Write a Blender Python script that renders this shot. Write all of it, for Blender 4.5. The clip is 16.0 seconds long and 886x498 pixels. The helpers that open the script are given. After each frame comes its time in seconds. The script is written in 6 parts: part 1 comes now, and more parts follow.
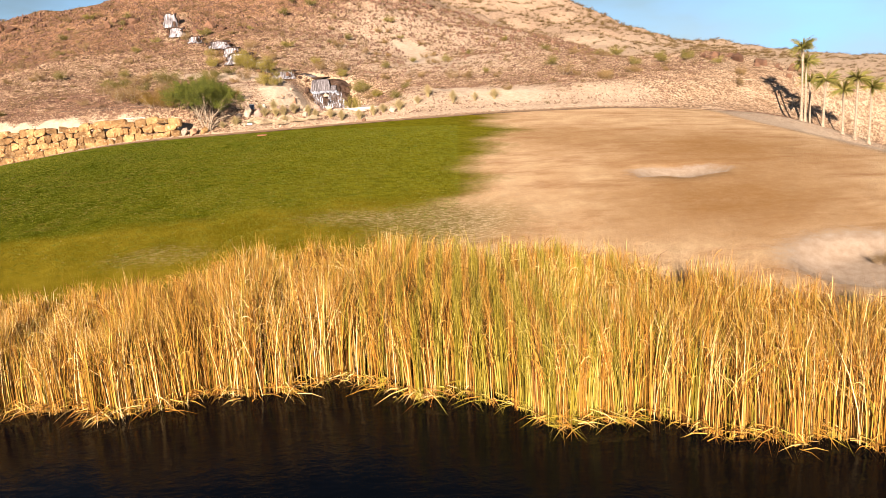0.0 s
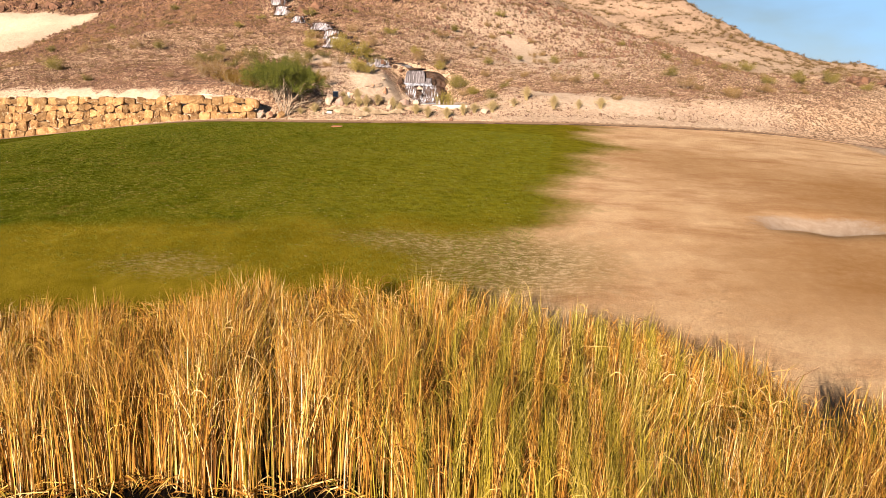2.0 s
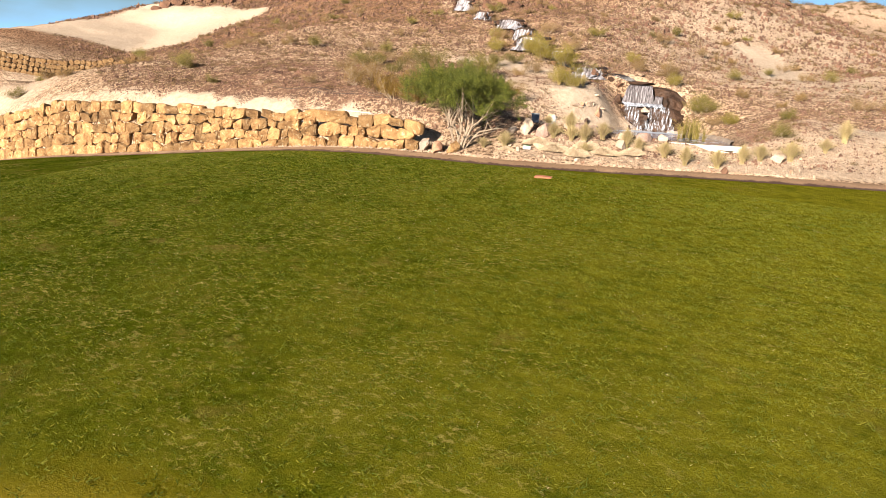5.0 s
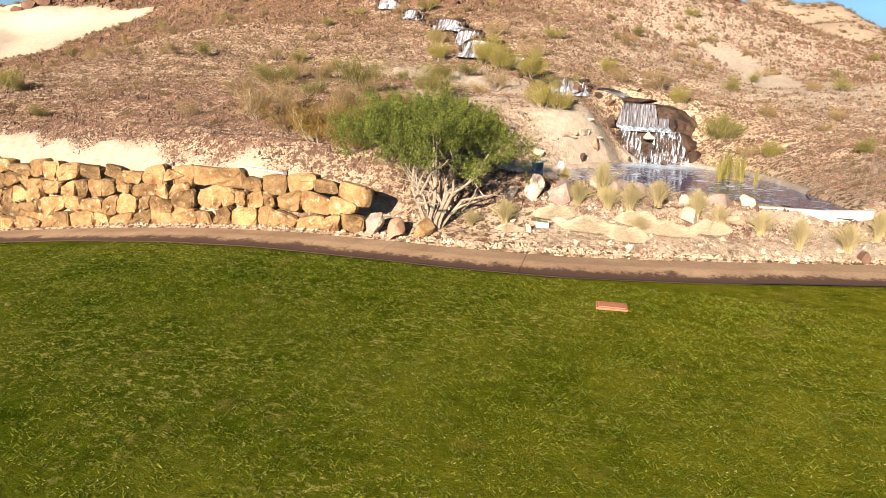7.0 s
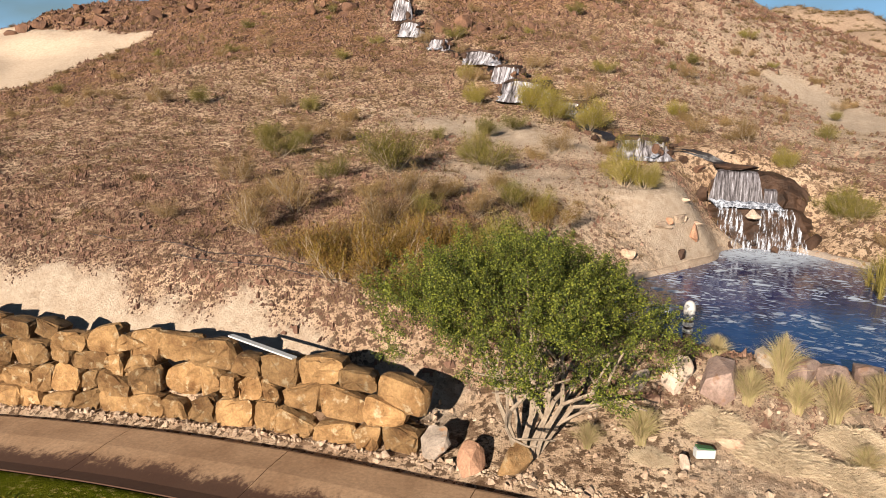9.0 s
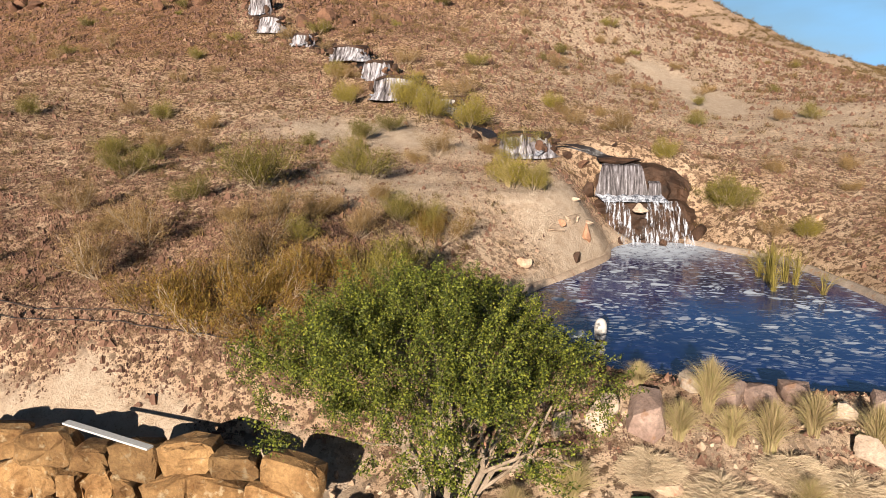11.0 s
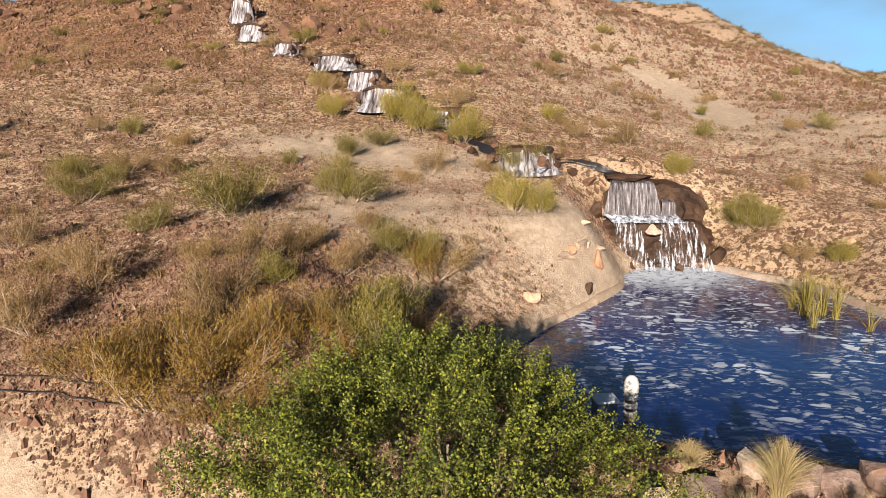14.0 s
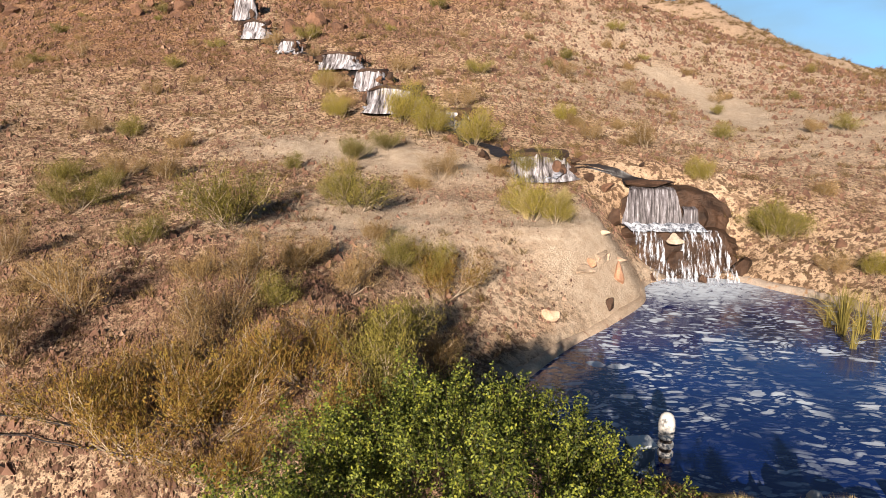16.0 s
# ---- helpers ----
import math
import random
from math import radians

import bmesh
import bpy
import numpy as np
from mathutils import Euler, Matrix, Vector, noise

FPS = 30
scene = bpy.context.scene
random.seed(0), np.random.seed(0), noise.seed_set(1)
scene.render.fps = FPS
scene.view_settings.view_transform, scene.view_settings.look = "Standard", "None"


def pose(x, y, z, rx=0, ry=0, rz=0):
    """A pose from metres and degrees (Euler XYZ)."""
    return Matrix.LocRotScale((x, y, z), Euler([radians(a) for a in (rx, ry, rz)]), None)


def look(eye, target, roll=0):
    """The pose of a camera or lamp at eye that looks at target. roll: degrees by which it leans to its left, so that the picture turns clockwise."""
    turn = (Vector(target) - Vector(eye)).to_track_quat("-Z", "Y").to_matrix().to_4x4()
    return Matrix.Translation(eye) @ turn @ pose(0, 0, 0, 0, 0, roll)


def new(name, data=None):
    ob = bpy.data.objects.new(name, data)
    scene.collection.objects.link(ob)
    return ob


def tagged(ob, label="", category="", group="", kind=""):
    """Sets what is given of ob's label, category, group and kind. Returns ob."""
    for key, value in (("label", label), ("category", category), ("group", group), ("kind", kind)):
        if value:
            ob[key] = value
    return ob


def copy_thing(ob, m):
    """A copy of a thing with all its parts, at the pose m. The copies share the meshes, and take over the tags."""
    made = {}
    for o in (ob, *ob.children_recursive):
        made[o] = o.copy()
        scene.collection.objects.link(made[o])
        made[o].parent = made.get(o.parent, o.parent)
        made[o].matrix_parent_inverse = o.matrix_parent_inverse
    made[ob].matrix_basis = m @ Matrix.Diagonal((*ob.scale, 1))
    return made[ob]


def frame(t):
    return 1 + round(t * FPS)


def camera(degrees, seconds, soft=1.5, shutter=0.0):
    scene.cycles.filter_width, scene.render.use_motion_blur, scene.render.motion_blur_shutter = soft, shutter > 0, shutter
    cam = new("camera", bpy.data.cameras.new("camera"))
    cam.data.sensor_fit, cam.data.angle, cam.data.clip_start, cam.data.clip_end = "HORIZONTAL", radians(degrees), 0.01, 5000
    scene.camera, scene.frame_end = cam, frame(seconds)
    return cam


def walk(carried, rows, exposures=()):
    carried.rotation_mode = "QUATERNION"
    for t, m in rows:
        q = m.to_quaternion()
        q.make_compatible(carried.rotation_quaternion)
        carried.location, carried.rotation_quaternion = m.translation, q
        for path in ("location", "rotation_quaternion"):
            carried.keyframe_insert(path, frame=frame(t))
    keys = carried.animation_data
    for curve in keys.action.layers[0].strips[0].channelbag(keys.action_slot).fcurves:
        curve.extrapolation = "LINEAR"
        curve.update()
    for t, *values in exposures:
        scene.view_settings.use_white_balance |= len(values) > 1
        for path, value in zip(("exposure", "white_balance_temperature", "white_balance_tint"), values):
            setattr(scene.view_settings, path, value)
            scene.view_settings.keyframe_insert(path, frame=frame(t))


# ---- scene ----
cam = camera(64.0, 16.0, 0.5)
ROWS = [
    (0.0, 0.695, 1.082, 2.697, 77.51, 3.46, 1.23),
    (0.5, 1.105, 2.181, 2.717, 77.82, 1.91, 5.41),
    (1.0, 1.357, 3.255, 2.778, 77.93, 0.71, 7.36),
    (1.5, 1.423, 4.701, 2.811, 77.78, -0.29, 8.26),
    (2.0, 1.312, 6.548, 2.917, 77.39, -1.49, 9.92),
    (2.5, 0.96, 8.807, 3.118, 77.08, -2.62, 13.78),
    (3.0, 0.343, 11.58, 3.238, 76.92, -2.9, 19.9),
    (3.5, -0.996, 14.102, 3.411, 76.91, -3.61, 23.19),
    (3.7, -1.612, 14.998, 3.519, 76.98, -4.0, 23.6),
    (5.8, -8.347, 28.272, 3.567, 77.68, -3.31, 21.83),
    (6.0, -8.923, 29.418, 3.652, 77.77, -3.2, 20.67),
    (6.5, -10.622, 32.001, 4.005, 77.92, -3.07, 17.41),
    (7.0, -12.209, 34.443, 4.636, 77.65, -2.76, 16.11),
    (7.5, -13.589, 36.661, 5.443, 77.28, -2.47, 16.42),
    (8.0, -14.679, 38.596, 6.224, 77.21, -2.38, 16.77),
    (8.5, -15.495, 40.291, 6.667, 77.75, -2.58, 17.17),
    (9.0, -16.009, 41.526, 7.013, 78.12, -2.18, 16.82),
    (9.5, -16.223, 42.318, 7.254, 78.02, -1.46, 14.02),
    (10.0, -16.500, 42.850, 7.360, 77.50, -1.20, 8.70),
    (10.2, -16.550, 43.000, 7.380, 77.42, -1.00, 7.60),
    (12.5, -16.860, 44.770, 7.380, 78.37, 0.16, 6.02),
    (13.0, -16.930, 45.160, 7.390, 78.50, 0.17, 5.88),
    (13.5, -17.040, 45.650, 7.440, 78.46, 0.20, 5.65),
    (14.0, -17.150, 46.130, 7.520, 78.30, 0.23, 5.56),
    (14.5, -17.220, 46.500, 7.600, 78.13, 0.25, 5.60),
    (15.0, -17.330, 46.850, 7.640, 78.06, 0.25, 5.72),
    (15.5, -17.400, 47.150, 7.690, 77.99, 0.22, 5.85),
    (16.0, -17.470, 47.360, 7.730, 77.98, 0.20, 5.95),
]
EXPOSURES = [(0.0, 1.72, 6750, 16), (2.0, 1.54, 6900, 18), (3.5, 1.52, 6800, 17), (6.0, 1.84, 6150, 7), (8.0, 1.64, 6150, 9), (9.0, 1.24, 6250, 10), (12.5, 1.32, 6350, 11), (16.0, 1.42, 6350, 12)]
walk(cam, [(t, pose(x, y, z, rx, ry, rz)) for t, x, y, z, rx, ry, rz in ROWS], EXPOSURES)


# ---- sky and sun ----
SUN_UP, SUN_FROM = 16.0, (-0.148, -0.989)
world = bpy.data.worlds.new("sky")
scene.world = world
world.use_nodes = True
wn, wl = world.node_tree.nodes, world.node_tree.links
sky = wn.new("ShaderNodeTexSky")
sky.sky_type, sky.sun_disc = "NISHITA", False
sky.sun_elevation = radians(SUN_UP)
sky.sun_rotation = math.atan2(SUN_FROM[0], SUN_FROM[1])
sky.air_density, sky.dust_density, sky.ozone_density = 1.0, 0.2, 2.5
wtex = wn.new("ShaderNodeTexCoord")
wmap = wn.new("ShaderNodeMapping")
wmap.inputs["Scale"].default_value = (1.2, 1.2, 3.5)
wnoise = wn.new("ShaderNodeTexNoise")
wnoise.inputs["Scale"].default_value, wnoise.inputs["Detail"].default_value = 2.2, 6
wramp = wn.new("ShaderNodeValToRGB")
wramp.color_ramp.elements[0].position, wramp.color_ramp.elements[1].position = 0.33, 0.70
wmix = wn.new("ShaderNodeMixRGB")
wmix.inputs["Color2"].default_value = (5.5, 12.0, 20.0, 1)
wl.new(wtex.outputs["Generated"], wmap.inputs["Vector"])
wl.new(wmap.outputs["Vector"], wnoise.inputs["Vector"])
wl.new(wnoise.outputs["Fac"], wramp.inputs["Fac"])
# the bright haze thins out towards the zenith
wsep = wn.new("ShaderNodeSeparateXYZ")
wl.new(wtex.outputs["Generated"], wsep.inputs["Vector"])
wthin = wn.new("ShaderNodeMapRange")
wthin.inputs["From Min"].default_value, wthin.inputs["From Max"].default_value = 0.12, 0.42
wthin.inputs["To Min"].default_value, wthin.inputs["To Max"].default_value = 1.0, 0.0
wl.new(wsep.outputs["Z"], wthin.inputs["Value"])
wmul = wn.new("ShaderNodeMath")
wmul.operation = "MULTIPLY"
wl.new(wramp.outputs["Color"], wmul.inputs[0])
wl.new(wthin.outputs["Result"], wmul.inputs[1])
wl.new(wmul.outputs[0], wmix.inputs["Fac"])
wl.new(sky.outputs["Color"], wmix.inputs["Color1"])
wl.new(wmix.outputs["Color"], wn["Background"].inputs["Color"])
wn["Background"].inputs["Strength"].default_value = 0.024
sun = new("sun", bpy.data.lights.new("sun", "SUN"))
sun.data.energy, sun.data.angle, sun.data.color = 5.0, radians(0.6), (1.0, 0.87, 0.72)
sun.matrix_world = look((0, 0, 0), (-SUN_FROM[0], -SUN_FROM[1], -math.tan(radians(SUN_UP))))


# ---- materials ----
def shader(name, rough=0.9, spec=0.25):
    m = bpy.data.materials.new(name)
    m.use_nodes = True
    b = m.node_tree.nodes["Principled BSDF"]
    b.inputs["Roughness"].default_value = rough
    b.inputs["Specular IOR Level"].default_value = spec
    return m, m.node_tree.nodes, m.node_tree.links, b


def tex_noise(n, l, scale, detail=5.0, rough=0.6, vec=None, stretch=None):
    t = n.new("ShaderNodeTexNoise")
    t.inputs["Scale"].default_value, t.inputs["Detail"].default_value, t.inputs["Roughness"].default_value = scale, detail, rough
    if vec is None:
        vec = n.new("ShaderNodeNewGeometry").outputs["Position"]
    if stretch:
        mp = n.new("ShaderNodeMapping")
        mp.inputs["Scale"].default_value = stretch
        l.new(vec, mp.inputs["Vector"])
        vec = mp.outputs["Vector"]
    l.new(vec, t.inputs["Vector"])
    return t.outputs["Fac"]


def ramp(n, l, fac, stops):
    r = n.new("ShaderNodeValToRGB")
    e = r.color_ramp.elements
    while len(e) < len(stops):
        e.new(0.5)
    for k, (p, c) in enumerate(stops):
        e[k].position = p
        e[k].color = (*c, 1) if isinstance(c, tuple) else (c, c, c, 1)
    l.new(fac, r.inputs["Fac"])
    return r.outputs["Color"]


def mixc(n, l, fac, a, b, kind="MIX"):
    m = n.new("ShaderNodeMixRGB")
    m.blend_type = kind
    for socket, v in zip(m.inputs, (fac, a, b)):
        if isinstance(v, (int, float)):
            socket.default_value = v if socket.name == "Fac" else (v, v, v, 1)
        elif isinstance(v, tuple):
            socket.default_value = (*v, 1)
        else:
            l.new(v, socket)
    return m.outputs["Color"]


def calc(n, l, op, a, b=0.0):
    m = n.new("ShaderNodeMath")
    m.operation = op
    m.use_clamp = op in ("MULTIPLY", "ADD", "SUBTRACT")
    for socket, v in zip(m.inputs, (a, b)):
        if isinstance(v, (int, float)):
            socket.default_value = v
        else:
            l.new(v, socket)
    return m.outputs[0]


def relief(n, l, bsdf, fac, strength, distance):
    b = n.new("ShaderNodeBump")
    b.inputs["Strength"].default_value, b.inputs["Distance"].default_value = strength, distance
    l.new(fac, b.inputs["Height"])
    l.new(b.outputs["Normal"], bsdf.inputs["Normal"])


def grained(name, dark, light, scale, rough=0.9, bump=0.5, distance=0.03, spot=None, vary=0.25, spec=0.25):
    """Two scales of mottling with fine relief; vary: how much single objects differ in brightness."""
    m, n, l, b = shader(name, rough, spec)
    big = tex_noise(n, l, scale, 4)
    fine = tex_noise(n, l, scale * 9, 6, 0.7)
    c = ramp(n, l, big, [(0.3, dark), (0.7, light)])
    c = mixc(n, l, 0.55, c, ramp(n, l, fine, [(0.3, 0.25), (0.7, 0.8)]), "OVERLAY")
    if spot:
        c = mixc(n, l, ramp(n, l, tex_noise(n, l, scale * 2.3, 3), [(0.58, 0.0), (0.68, 1.0)]), c, spot)
    if vary:
        info = n.new("ShaderNodeObjectInfo")
        c = mixc(n, l, 1.0, c, ramp(n, l, info.outputs["Random"], [(0.0, 1 - vary), (1.0, 1.0)]), "MULTIPLY")
    l.new(c, b.inputs["Base Color"])
    relief(n, l, b, fine, bump, distance)
    return m


def leafy(name, stops, scale=0.6, rough=0.75, sheer=0.25, vary=0.0):
    """Leaves, blades and stalks: each one has its own tint."""
    m, n, l, b = shader(name, rough, 0.2)
    geo = n.new("ShaderNodeNewGeometry")
    f = calc(n, l, "MULTIPLY", geo.outputs["Random Per Island"], 0.65)
    f = calc(n, l, "ADD", f, calc(n, l, "MULTIPLY", tex_noise(n, l, scale, 3, 0.5, geo.outputs["Position"]), 0.35))
    c = ramp(n, l, f, stops)
    if vary:
        info = n.new("ShaderNodeObjectInfo")
        c = mixc(n, l, 1.0, c, ramp(n, l, info.outputs["Random"], [(0.0, 1 - vary), (1.0, 1.0)]), "MULTIPLY")
    l.new(c, b.inputs["Base Color"])
    if sheer:
        tr = n.new("ShaderNodeBsdfTranslucent")
        l.new(c, tr.inputs["Color"])
        ms = n.new("ShaderNodeMixShader")
        ms.inputs["Fac"].default_value = sheer
        l.new(b.outputs["BSDF"], ms.inputs[1])
        l.new(tr.outputs["BSDF"], ms.inputs[2])
        l.new(ms.outputs["Shader"], n["Material Output"].inputs["Surface"])
    return m


def attribute(n, name):
    a = n.new("ShaderNodeAttribute")
    a.attribute_name = name
    return a


def ground_material():
    m, n, l, b = shader("ground", 0.95, 0.0)
    za, zb, zc = attribute(n, "zone_a"), attribute(n, "zone_b"), attribute(n, "zone_c")
    sa, sb, sc = n.new("ShaderNodeSeparateColor"), n.new("ShaderNodeSeparateColor"), n.new("ShaderNodeSeparateColor")
    l.new(za.outputs["Color"], sa.inputs["Color"])
    l.new(zb.outputs["Color"], sb.inputs["Color"])
    l.new(zc.outputs["Color"], sc.inputs["Color"])
    huge, big, mid = tex_noise(n, l, 0.11, 4), tex_noise(n, l, 0.55, 5), tex_noise(n, l, 3.2, 5, 0.65)
    fine, grit = tex_noise(n, l, 17, 4, 0.7), tex_noise(n, l, 60, 3, 0.7)

    def edged(mask, softness=0.18):
        """A mask whose edge is broken up by patches."""
        w = n.new("ShaderNodeMath")
        w.operation = "ADD"
        l.new(mask, w.inputs[0])
        l.new(calc(n, l, "ADD", calc(n, l, "MULTIPLY", mid, 0.45), calc(n, l, "MULTIPLY", fine, 0.35)), w.inputs[1])
        return ramp(n, l, calc(n, l, "MULTIPLY", w.outputs[0], 0.5), [(0.45 - softness / 2, 0.0), (0.45 + softness / 2, 1.0)])
    # stony hillside: red-brown gravel with paler dust
    soil = ramp(n, l, big, [(0.30, (0.41, 0.275, 0.175)), (0.52, (0.56, 0.40, 0.265)), (0.72, (0.68, 0.52, 0.365))])
    soil = mixc(n, l, ramp(n, l, huge, [(0.42, 0.0), (0.66, 0.5)]), soil, (0.33, 0.20, 0.12))
    soil = mixc(n, l, ramp(n, l, mid, [(0.56, 0.0), (0.70, 0.6)]), soil, (0.66, 0.51, 0.36))
    # dark specks and blotches: brown grit, plus the stones' small shadows painted into the colour
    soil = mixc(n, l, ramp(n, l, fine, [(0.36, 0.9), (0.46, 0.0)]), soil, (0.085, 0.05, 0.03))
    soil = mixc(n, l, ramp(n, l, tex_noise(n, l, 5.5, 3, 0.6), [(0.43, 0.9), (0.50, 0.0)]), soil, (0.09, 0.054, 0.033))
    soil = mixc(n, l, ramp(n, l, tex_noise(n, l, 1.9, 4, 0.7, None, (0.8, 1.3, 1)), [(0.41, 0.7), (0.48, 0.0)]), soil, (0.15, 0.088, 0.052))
    # pale crumbly rock
    white = ramp(n, l, mid, [(0.3, (0.41, 0.305, 0.215)), (0.6, (0.52, 0.41, 0.305))])
    white = mixc(n, l, ramp(n, l, fine, [(0.34, 0.7), (0.44, 0.0)]), white, (0.30, 0.20, 0.13))
    # lawns
    green = ramp(n, l, mid, [(0.30, (0.018, 0.030, 0.001)), (0.55, (0.040, 0.057, 0.002)), (0.75, (0.09, 0.10, 0.005))])
    green = mixc(n, l, ramp(n, l, big, [(0.35, 0.0), (0.75, 0.55)]), green, (0.15, 0.135, 0.015))
    tufty = calc(n, l, "MULTIPLY", ramp(n, l, tex_noise(n, l, 6.5, 6, 0.75, None, (0.8, 1.3, 1)), [(0.54, 0.0), (0.62, 0.9)]), ramp(n, l, tex_noise(n, l, 0.33, 4, 0.6), [(0.42, 0.05), (0.60, 1.0)]))
    green = mixc(n, l, tufty, green, (0.30, 0.235, 0.07))
    green = mixc(n, l, ramp(n, l, tex_noise(n, l, 0.8, 4, 0.6), [(0.60, 0.0), (0.70, 0.55)]), green, (0.15, 0.10, 0.03))
    # drier and yellower towards the worn side, with lens glare's brightening mixed into the colour
    px = n.new("ShaderNodeSeparateXYZ")
    l.new(n.new("ShaderNodeNewGeometry").outputs["Position"], px.inputs["Vector"])
    toward = n.new("ShaderNodeMapRange")
    for key, v in (("From Min", -19.0), ("From Max", -4.0), ("To Min", 0.0), ("To Max", 1.0)):
        toward.inputs[key].default_value = v
    l.new(px.outputs["X"], toward.inputs["Value"])
    green = mixc(n, l, calc(n, l, "MULTIPLY", toward.outputs["Result"], ramp(n, l, tex_noise(n, l, 1.6, 5, 0.65, None, (1, 1.8, 1)), [(0.35, 0.25), (0.65, 1.0)])), green, (0.175, 0.155, 0.011))
    green = mixc(n, l, 0.8, green, ramp(n, l, grit, [(0.25, 0.2), (0.75, 0.8)]), "OVERLAY")
    rough = ramp(n, l, big, [(0.30, (0.115, 0.092, 0.005)), (0.7, (0.21, 0.158, 0.014))])
    rough = mixc(n, l, ramp(n, l, fine, [(0.56, 0.0), (0.72, 0.45)]), rough, (0.22, 0.165, 0.045))
    rough = mixc(n, l, 0.7, rough, ramp(n, l, grit, [(0.25, 0.2), (0.75, 0.8)]), "OVERLAY")
    dry = ramp(n, l, big, [(0.28, (0.46, 0.28, 0.14)), (0.72, (0.66, 0.46, 0.27))])
    dry = mixc(n, l, ramp(n, l, mid, [(0.55, 0.0), (0.75, 0.5)]), dry, (0.62, 0.45, 0.29))
    dry = mixc(n, l, ramp(n, l, tex_noise(n, l, 0.45, 6, 0.7, None, (0.45, 1.3, 1)), [(0.50, 0.0), (0.68, 0.75)]), dry, (0.34, 0.175, 0.08))
    dry = mixc(n, l, 0.5, dry, ramp(n, l, fine, [(0.25, 0.25), (0.75, 0.78)]), "OVERLAY")
    worn = mixc(n, l, ramp(n, l, tex_noise(n, l, 5.5, 6, 0.8, None, (0.7, 1.5, 1)), [(0.48, 0.0), (0.60, 1.0)]), (0.17, 0.125, 0.035), (0.52, 0.39, 0.23))
    sand = ramp(n, l, mid, [(0.3, (0.34, 0.245, 0.17)), (0.7, (0.46, 0.36, 0.27))])
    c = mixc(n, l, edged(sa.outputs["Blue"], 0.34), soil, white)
    c = mixc(n, l, edged(sb.outputs["Red"]), c, dry)
    c = mixc(n, l, edged(sb.outputs["Green"], 0.4), c, (0.30, 0.155, 0.055))
    c = mixc(n, l, edged(sa.outputs["Green"], 0.34), c, rough)
    c = mixc(n, l, edged(sc.outputs["Red"], 0.3), c, worn)
    c = mixc(n, l, edged(sa.outputs["Red"], 0.34), c, green)
    c = mixc(n, l, edged(sb.outputs["Blue"], 0.16), c, sand)
    c = mixc(n, l, edged(sc.outputs["Green"], 0.3), c, mixc(n, l, 1.0, c, (0.60, 0.50, 0.45), "MULTIPLY"))
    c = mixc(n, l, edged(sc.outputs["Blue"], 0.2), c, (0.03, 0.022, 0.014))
    l.new(c, b.inputs["Base Color"])
    rockiness = mixc(n, l, 0.5, fine, mid)
    relief(n, l, b, mixc(n, l, 0.3, rockiness, grit), 1.0, 0.16)
    return m


GROUND = ground_material()
STONE = grained("ochre_stone", (0.19, 0.092, 0.032), (0.51, 0.305, 0.13), 2.2, 0.9, 1.0, 0.07, (0.54, 0.40, 0.23), 0.6)
BOULDER = grained("pale_boulder", (0.38, 0.25, 0.16), (0.60, 0.46, 0.33), 1.6, 0.9, 0.7, 0.05, (0.34, 0.17, 0.10), 0.3)
GREY_ROCK = grained("grey_rock", (0.22, 0.17, 0.13), (0.42, 0.34, 0.27), 2.0, 0.9, 0.8, 0.05, (0.30, 0.17, 0.09), 0.2)
RED_ROCK = grained("red_rock", (0.30, 0.15, 0.085), (0.46, 0.26, 0.16), 2.0, 0.9, 0.6, 0.04)
PINK_ROCK = grained("pink_rock", (0.21, 0.135, 0.105), (0.36, 0.26, 0.21), 1.7, 0.9, 0.9, 0.06, (0.24, 0.14, 0.09), 0.25)
WHITE_ROCK = grained("chalky_rock", (0.32, 0.235, 0.17), (0.50, 0.40, 0.31), 2.0, 0.9, 0.5, 0.04, None, 0.1)
CRAG = grained("dark_crag", (0.075, 0.04, 0.027), (0.20, 0.105, 0.062), 0.8, 0.95, 0.9, 0.1)
GRAVEL = grained("hill_stones", (0.055, 0.028, 0.019), (0.17, 0.092, 0.06), 0.9, 0.95, 0.4, 0.02, (0.26, 0.17, 0.115), 0.0)
WET_ROCK = grained("wet_rock", (0.020, 0.012, 0.008), (0.085, 0.046, 0.028), 1.8, 0.55, 0.8, 0.06, None, 0.2, 0.2)
BARK = grained("bark", (0.17, 0.125, 0.085), (0.35, 0.275, 0.20), 7.0, 0.9, 0.6, 0.02, None, 0.1)
TWIG = grained("twig", (0.04, 0.035, 0.015), (0.10, 0.08, 0.035), 9.0, 0.9, 0.3, 0.01, None, 0.1)
REED = leafy("reed", [(0.10, (0.03, 0.010, 0.002)), (0.25, (0.13, 0.048, 0.007)), (0.42, (0.37, 0.165, 0.024)), (0.58, (0.33, 0.18, 0.023)), (0.72, (0.53, 0.31, 0.07)), (0.88, (0.86, 0.65, 0.34))], 0.3, 0.7, 0.06)
REED_GREEN = leafy("green_reed", [(0.12, (0.065, 0.048, 0.004)), (0.35, (0.19, 0.145, 0.012)), (0.6, (0.30, 0.22, 0.022)), (0.90, (0.58, 0.44, 0.14))], 0.3, 0.7, 0.1)
LEAF = leafy("tree_leaf", [(0.1, (0.013, 0.019, 0.004)), (0.40, (0.052, 0.066, 0.010)), (0.66, (0.130, 0.145, 0.018)), (0.92, (0.25, 0.24, 0.03))], 2.2, 0.6, 0.10)
LEAF_OLIVE = leafy("olive_leaf", [(0.1, (0.085, 0.07, 0.014)), (0.5, (0.17, 0.14, 0.026)), (0.9, (0.29, 0.23, 0.055))], 0.9, 0.7, 0.15, 0.4)
